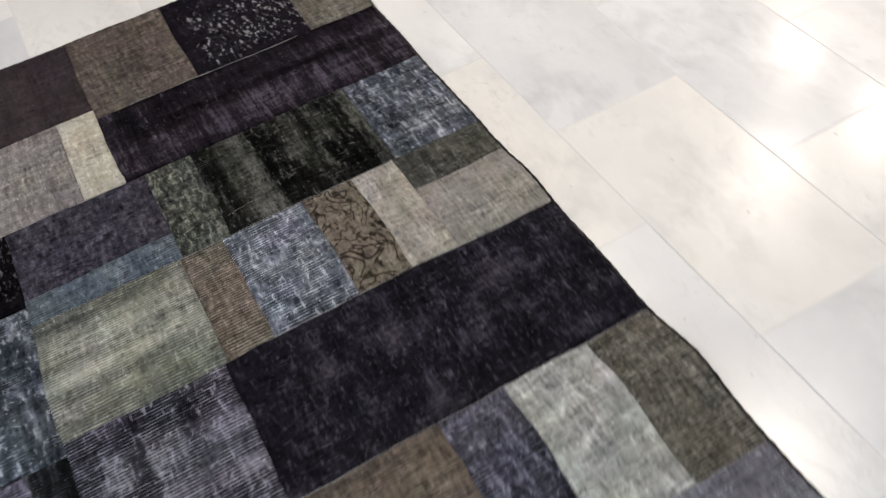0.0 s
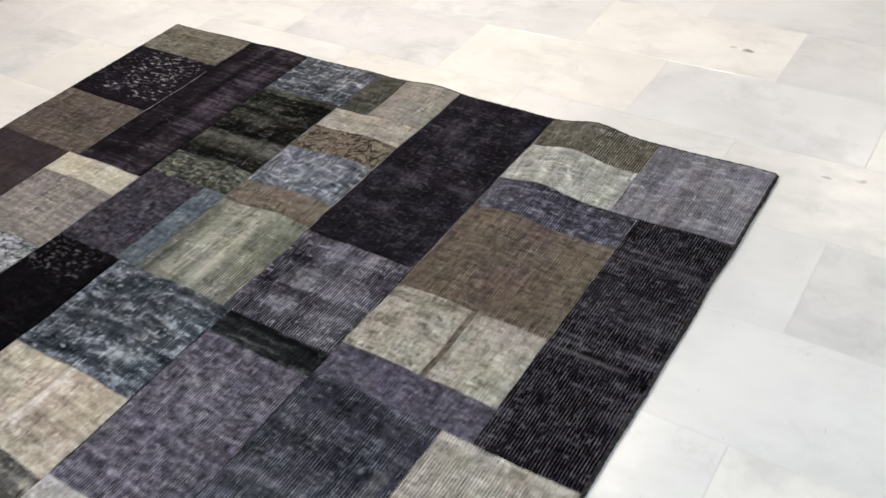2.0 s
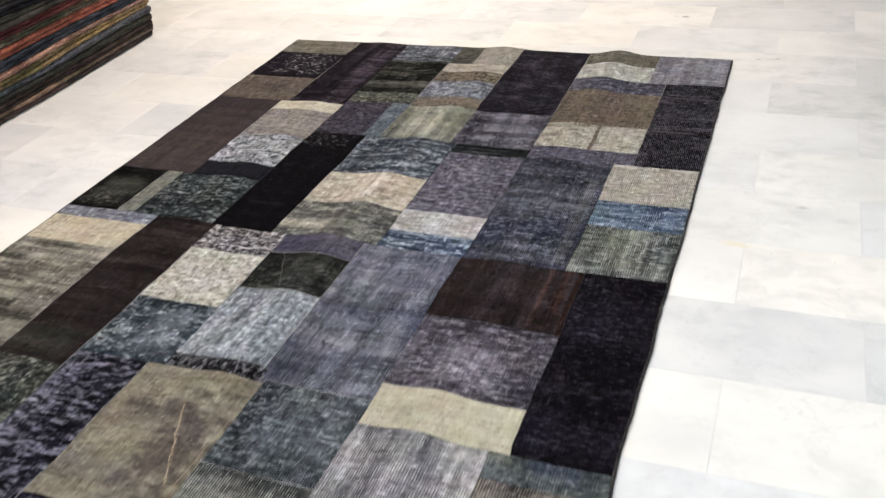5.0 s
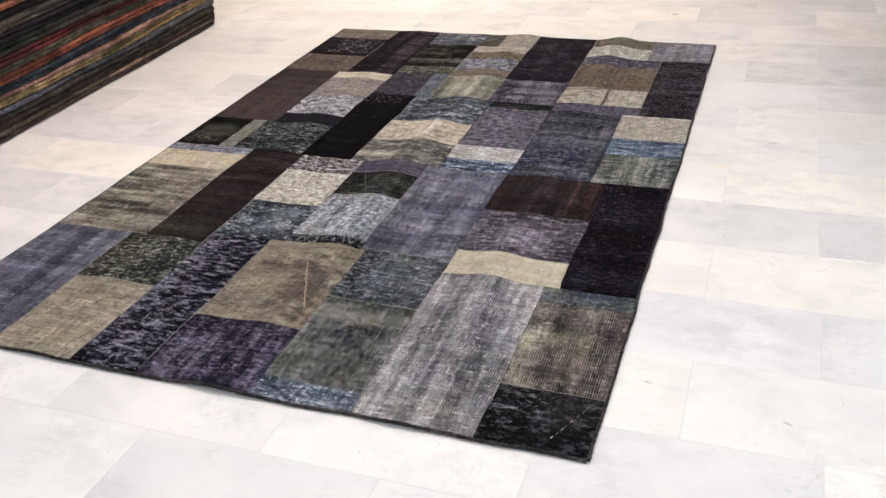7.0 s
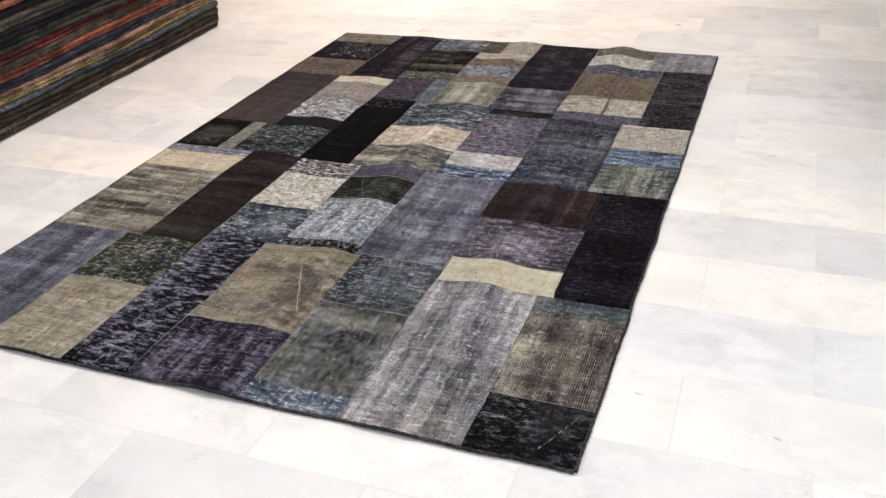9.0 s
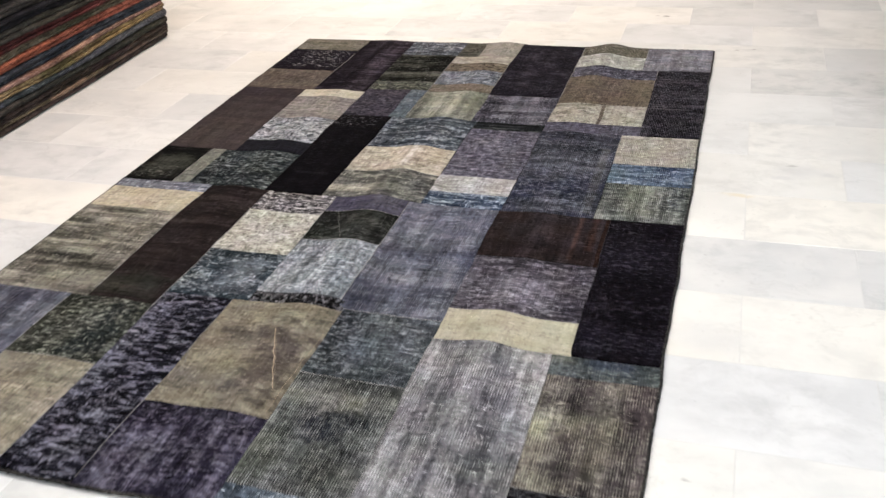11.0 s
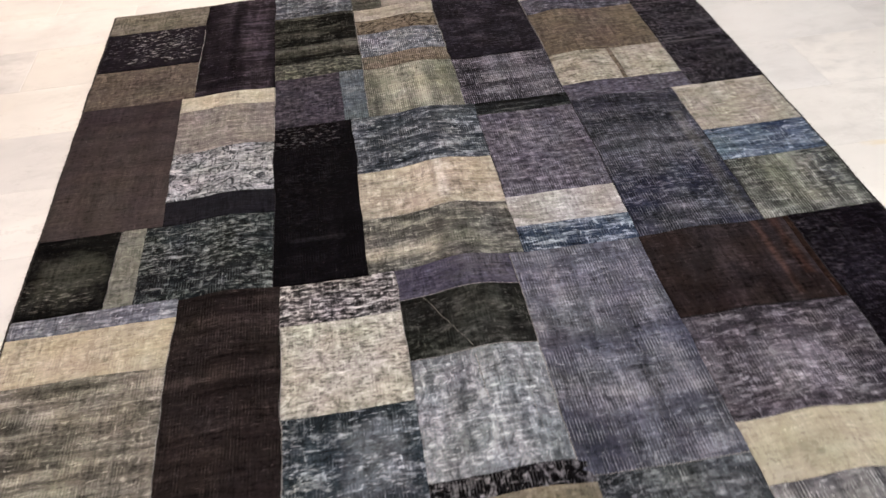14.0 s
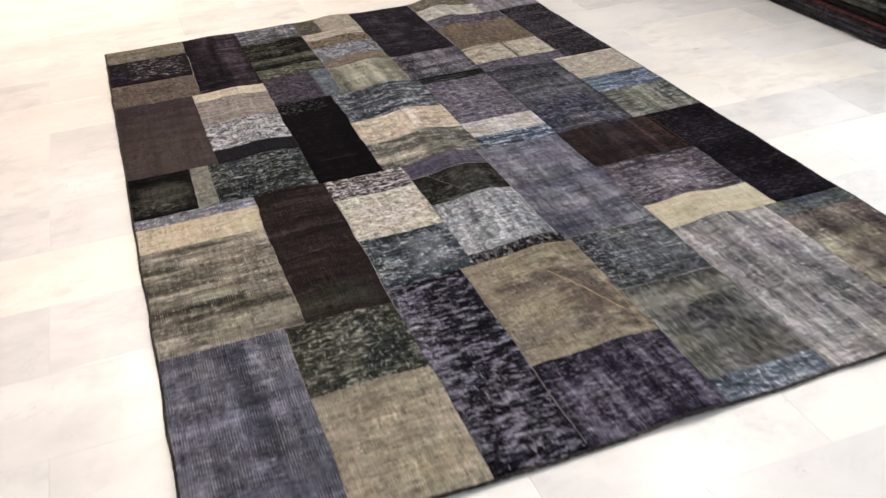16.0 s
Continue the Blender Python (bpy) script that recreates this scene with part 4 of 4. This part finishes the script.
def yarn(name, points, radius, material, lift=0.0, label=""):
    v, fcs, n = [], [], 4
    for k, (x, y) in enumerate(points):
        a, b = points[max(k - 1, 0)], points[min(k + 1, len(points) - 1)]
        d = Vector((b[0] - a[0], b[1] - a[1], 0)).normalized()
        c = Vector((*wobble(x, y), ripple(x, y) + THICK + lift))
        v += [tuple(c + radius * (math.cos(q * math.pi / 2) * Vector((d.y, -d.x, 0)) + Vector((0, 0, math.sin(q * math.pi / 2))))) for q in range(n)]
    for k in range(len(points) - 1):
        fcs += [(k * n + q, k * n + (q + 1) % n, (k + 1) * n + (q + 1) % n, (k + 1) * n + q) for q in range(n)]
    part(name, mesh_of(name, v, fcs, material, True), rug, label)


def seam(x0, y0, x1, y1, material=None, width=0.0022):
    """Zigzag overcasting over a seam, worn away here and there."""
    n = max(8, round(math.dist((x0, y0), (x1, y1)) / 0.0035))
    across = Vector((y1 - y0, x0 - x1)).normalized() * width
    pts = []
    for k in range(n + 1):
        u = k / n
        w = (1 if k % 2 else -1) * (0.6 + 0.5 * noise.noise((40 * u, x0, y0)))
        pts.append((x0 + (x1 - x0) * u + across.x * w, y0 + (y1 - y0) * u + across.y * w))
    yarn("seam_thread", pts, 0.0009, material or PALE_THREAD, -0.0011, "pale zigzag sewing thread")


def crease(x0, y0, x1, y1, material=None, radius=0.0014):
    n = max(6, round(math.dist((x0, y0), (x1, y1)) / 0.012))
    pts = [(x0 + (x1 - x0) * k / n + 0.004 * noise.noise((9 * k / n, x0, 3)), y0 + (y1 - y0) * k / n) for k in range(n + 1)]
    yarn("crease", pts, radius, material or PALE_THREAD, -0.0006, "pale worn crease line")


for run_of in ((0.337, 2.40, 0.337, 2.80), (0.594, 0.60, 0.594, 1.24), (0.594, 0.02, 0.594, 0.38), (0.807, 0.02, 0.807, 0.34), (0.807, 0.45, 0.807, 0.72),
               (1.118, 0.738, 1.418, 0.738), (1.142, 0.46, 1.42, 0.46), (1.42, 0.02, 1.42, 0.66), (1.424, 2.35, 1.424, 2.99), (1.424, 2.717, 1.715, 2.717),
               (1.715, 2.74, 1.715, 2.98), (1.783, 2.60, 1.783, 2.71), (1.722, 1.767, 1.722, 2.01), (1.722, 1.767, 1.998, 1.767), (0.853, 1.265, 1.118, 1.265),
               (0.853, 1.078, 1.118, 1.078), (0.853, 0.98, 0.853, 1.36), (0.364, 0.70, 0.364, 1.30), (0.31, 0.02, 0.31, 0.64), (0.578, 2.08, 0.578, 2.32),
               (0.795, 1.575, 1.152, 1.575), (0.795, 1.78, 1.152, 1.78), (0.85, 2.10, 0.85, 2.80), (1.127, 2.44, 1.127, 2.80), (1.118, 0.76, 1.118, 1.36),
               (1.42, 0.804, 1.778, 0.804), (0.31, 0.38, 0.594, 0.38), (1.735, 0.02, 1.735, 0.58), (1.735, 0.206, 1.998, 0.206), (0.2, 1.39, 0.2, 1.66)):
    seam(*run_of)
for run_of in ((1.152, 1.60, 1.152, 1.99), (1.424, 1.40, 1.424, 2.00), (1.722, 1.38, 1.722, 1.76), (1.778, 0.68, 1.778, 1.36), (0.853, 0.775, 1.118, 0.775),
               (1.42, 1.083, 1.778, 1.083), (0.578, 1.38, 0.578, 2.0)):
    seam(*run_of, DARK_THREAD, 0.0016)
crease(0.905, 1.26, 0.985, 1.085, WORN_EDGE, 0.0013)
crease(1.105, 1.25, 1.112, 1.13, WORN_EDGE, 0.0009)
crease(0.985, 1.06, 0.99, 0.93)
crease(0.99, 0.93, 0.998, 0.79, PALE_THREAD, 0.0009)
crease(1.07, 1.02, 1.075, 0.84, PALE_THREAD, 0.0009)
crease(1.005, 0.60, 1.108, 0.38, TAN_THREAD, 0.0019)
crease(1.02, 0.575, 1.09, 0.43, TAN_THREAD, 0.0009)
crease(1.135, 0.62, 1.128, 0.30, TAN_THREAD, 0.0011)
crease(0.805, 0.49, 0.825, 0.43)
crease(0.79, 2.54, 0.80, 2.47, PALE_THREAD, 0.0009)
for k in range(9):
    u = k / 9 + 0.02 * math.sin(5 * k)
    crease(1.965 - 0.075 * u, 0.170 - 0.150 * u, 1.965 - 0.075 * (u + 0.07), 0.170 - 0.150 * (u + 0.07), PALE_THREAD, 0.0012 + 0.0005 * math.sin(3 * k))
crease(0.235, 1.64, 0.25, 1.40, PALE_THREAD, 0.0008)
crease(1.31, 1.30, 1.30, 0.78, PALE_THREAD, 0.0007)
crease(1.60, 0.60, 1.54, 0.20, PALE_THREAD, 0.0008)


# ---- stacks of folded rugs ----
def folded_rug(corner, turn, width, length, levels, colours, label, group, seed):
    """One folded rug in a stack, seen on its folds. levels are height functions along its length, one more than it has folds; the end corner is round."""
    rng = random.Random(seed)
    base = tagged(new("folded_rug"), label, "folded rug", group=group)
    base.matrix_world = pose(corner[0], corner[1], 0, 0, 0, turn)
    wool = plain_cloth("folded_wool", colours, bump=0.8, keep=0.66, gain=1.2, pieced=True)
    for fold, (bottoms, tops) in enumerate(zip(levels, levels[1:])):
        out, end, ph, rad = rng.uniform(-0.010, 0.004), rng.uniform(-0.012, 0.004), rng.uniform(0, 6), rng.uniform(0.03, 0.06)
        path = [(out, -length + (length - rad) * k / 130, 1.0, 0.0) for k in range(131)]
        for k in range(1, 9):
            a = math.pi / 2 * k / 8
            path.append((out - rad + rad * math.cos(a), -rad + rad * math.sin(a) + end * k / 8, math.cos(a), math.sin(a)))
        path += [(out - rad - (width - rad) * k / 12, end, 0.0, 1.0) for k in range(1, 13)]
        prof, v, fcs = 9, [], []
        for x, y, nx, ny in path:
            lo, hi = bottoms(y), tops(y)
            mid, half = (lo + hi) / 2, (hi - lo) / 2
            bulge = 0.004 * math.sin(5.1 * y + ph) + 0.006 * noise.noise((4 * y + 3 * x, seed, 0.5 + fold)) + 0.004 * noise.noise((19 * y + 9 * x, seed, 2.5 + fold))
            for q in range(prof):
                a = -math.pi / 2 + math.pi * q / (prof - 1)
                d = bulge + half * 1.1 * (math.cos(a) - 1)
                v.append((x + nx * d, y + ny * d, mid + half * 1.02 * math.sin(a)))
            for z in (hi, lo):
                v.append((x - nx * 0.12, y - ny * 0.12, z))
        ring = prof + 2
        for k in range(len(path) - 1):
            fcs += [(k * ring + q, (k + 1) * ring + q, (k + 1) * ring + (q + 1) % ring, k * ring + (q + 1) % ring) for q in range(ring)]
        n0 = len(v)
        v.append((-width, -length, tops(-length)))
        fcs.append(tuple(k * ring + prof - 1 for k in range(len(path))) + (n0,))
        part("fold", mesh_of("fold", v, fcs, wool, True), base)


def stack(corner, turn, width, length, layers, group, seed):
    z, k = 0.002, 0
    surf = lambda h, s: (lambda y: h + min(1.0, h / 0.15) * 0.016 * math.sin(2.6 * y + 0.35 * s) * (0.4 + h) + 0.012 * min(1.0, h / 0.1) * noise.noise((2.2 * y, s * 0.35, 2.0)) - 0.05 * h * math.exp(y / 0.22))
    low = lambda y: 0.0015
    for k, (thick, label, *colours) in enumerate(layers):
        levels = [low]
        if thick > 0.031:
            part_of = 0.5 + 0.12 * math.sin(2.3 * k)
            levels.append(surf(z + thick * part_of, k - 0.5))
        z += thick
        low = surf(z, k)
        levels.append(low)
        folded_rug(corner, turn, width, length, levels, colours, label, group, seed + k)


WEST_STACK = [
    (0.026, "dark brown folded rug at the bottom of a stack", "2a1e1a", "46362e", "625043"),
    (0.018, "thin tan edged folded rug in a stack", "4a3a2c", "6b5844", "84705a"),
    (0.036, "dark brown folded rug in a stack", "231a16", "3c2e28", "56463b"),
    (0.030, "dark green folded rug in a stack", "1e1c16", "343128", "514d41"),
    (0.030, "blue grey folded rug in a stack", "24262b", "43464c", "6a6d72"),
    (0.032, "mustard yellow folded rug in a stack", "4c3c18", "7a6430", "9a8450"),
    (0.022, "dusty pink folded rug in a stack", "5a3a2e", "8a6250", "a8826c"),
    (0.040, "grey blue folded rug in a stack", "14171e", "2a303a", "4c535d"),
    (0.038, "burnt orange folded rug in a stack", "5a2514", "8c4426", "a8603e"),
    (0.032, "khaki folded rug in a stack", "37301f", "585038", "756c52"),
    (0.032, "dark red folded rug in a stack", "35100e", "5e1d1a", "7c3832"),
    (0.042, "bottle green folded rug in a stack", "1e1c17", "37352c", "535045"),
    (0.040, "navy black folded rug in a stack", "0e0b11", "1d1920", "302b34"),
    (0.050, "mauve brown folded rug in a stack", "2c2422", "50453f", "70625b"),
    (0.030, "black folded rug in a stack", "0c0a0a", "1a1615", "2c2725"),
    (0.030, "rust orange folded rug in a stack", "5a2a16", "8a4a28", "a8673f"),
    (0.040, "dark navy folded rug in a stack", "0c0e18", "1a1f30", "30384c"),
    (0.040, "brown black folded rug in a stack", "140f0d", "241c19", "382e29"),
    (0.035, "taupe folded rug in a stack", "332b27", "554a44", "70645c"),
    (0.037, "olive folded rug on top of a stack", "2a2718", "47432c", "625d43"),
]
stack((-0.800, 3.025), 2.25, 1.15, 4.2, WEST_STACK, "folded rugs in the tall stack", 100)
EAST_STACK = [
    (0.040, "charcoal folded rug at the bottom of a stack", "1c1a1e", "343136", "504c53"),
    (0.036, "plum grey folded rug in a stack", "262026", "443b43", "665b64"),
    (0.014, "dark red folded rug in a stack", "280d0f", "451719", "602a2b"),
    (0.022, "black brown folded rug in a stack", "120d0c", "211917", "352a27"),
    (0.050, "grey green folded rug in a stack", "2a2f27", "474d42", "656b5f"),
    (0.060, "black folded rug in a stack", "060606", "0f0e0e", "1e1c1c"),
    (0.040, "dark brown folded rug on top of a stack", "17110e", "2a201b", "3e322b"),
]
stack((2.958, 1.465), 178.8, 1.2, 2.0, EAST_STACK, "folded rugs in the low stack", 300)

# ---- floor: marble tiles laid in a running bond ----
AX, AY = Vector((1.0, 0, 0)), Vector((0, 1.0, 0))
ROW, LONG, JOINT, DEEP = 0.30, 0.60, 0.0020, 0.012
floor = tagged(new("floor", box_mesh("floor", WEST, EAST, SOUTH, NORTH, -0.12, -0.0006, GROUT)), "white marble tile floor with thin grey joints", "floor", kind="structure")


def tile_rings():
    out = []
    for inset, z in ((0.0, -DEEP), (0.0, -0.0005), (0.0012, 0.0)):
        a, b = JOINT / 2 + inset, JOINT / 2 + inset
        out.append([AX * x + AY * y + Vector((0, 0, z)) for x, y in ((a, b), (LONG - a, b), (LONG - a, ROW - b), (a, ROW - b))])
    return out


RINGS = tile_rings()
TILE_FACES = [(k * 4 + q, k * 4 + (q + 1) % 4, k * 4 + 4 + (q + 1) % 4, k * 4 + 4 + q) for k in range(2) for q in range(4)] + [(8, 9, 10, 11)]
tile_meshes = [mesh_of("tile", [tuple(p) for r in RINGS for p in r], TILE_FACES, m) for m in (MARBLE, MARBLE_GREY, MARBLE_PALE, MARBLE_CREAM, MARBLE_GREY_SHINY, MARBLE_CREAM_SHINY)]
GREY_TILES = {(0, 9), (0, 8), (1, 9), (-1, 3), (0, 3), (-4, 6), (-4, 4), (-5, 2), (-6, 5), (-1, 12), (0, 12), (1, 6), (-3, 10), (-2, 12)}
PALE_TILES = {(-1, 1), (0, 1), (-1, -1), (0, 5), (-3, 8), (-5, 8), (-2, -2), (0, 7), (-1, 10), (-5, 4), (-1, 11), (-4, 2)}
CREAM_TILES = {(0, 2), (-1, 2), (0, 4), (-1, 4), (1, 5), (-1, 5), (-1, 0), (0, -2), (-5, 7), (-4, 5), (-5, 3), (-4, 1), (-4, 8), (-3, 9), (-2, 10)}
SHINY_TILES = {(-3, 11): 4, (-2, 11): 5}
origin = Vector((2.187, 0.106, 0))
rest_v, rest_f = [], []
for j in range(-18, 31):
    for i in range(-13, 9):
        o = origin + AX * (i * LONG + (0.0 if j % 2 == 0 else LONG / 2)) + AY * (j * ROW)
        c = o + AX * LONG / 2 + AY * ROW / 2
        if not (WEST + 0.02 < o.x and o.x + LONG < EAST - 0.02 and SOUTH + 0.02 < o.y and o.y + ROW < NORTH - 0.02):
            continue
        if -2.7 < c.x < 3.2 and -1.2 < c.y < 4.5:
            t = part("tile", tile_meshes[SHINY_TILES[i, j] if (i, j) in SHINY_TILES else 1 if (i, j) in GREY_TILES else 2 if (i, j) in PALE_TILES else 3 if (i, j) in CREAM_TILES else 0], floor)
            t.location = o
        else:
            n0 = len(rest_v)
            rest_v += [tuple(o + p) for r in RINGS for p in r]
            rest_f += [tuple(n0 + q for q in fc) for fc in TILE_FACES]
tagged(part("tile_field", mesh_of("tile_field", rest_v, rest_f, MARBLE_REST), floor, "white marble tiles away from the rug"), kind="stuff")
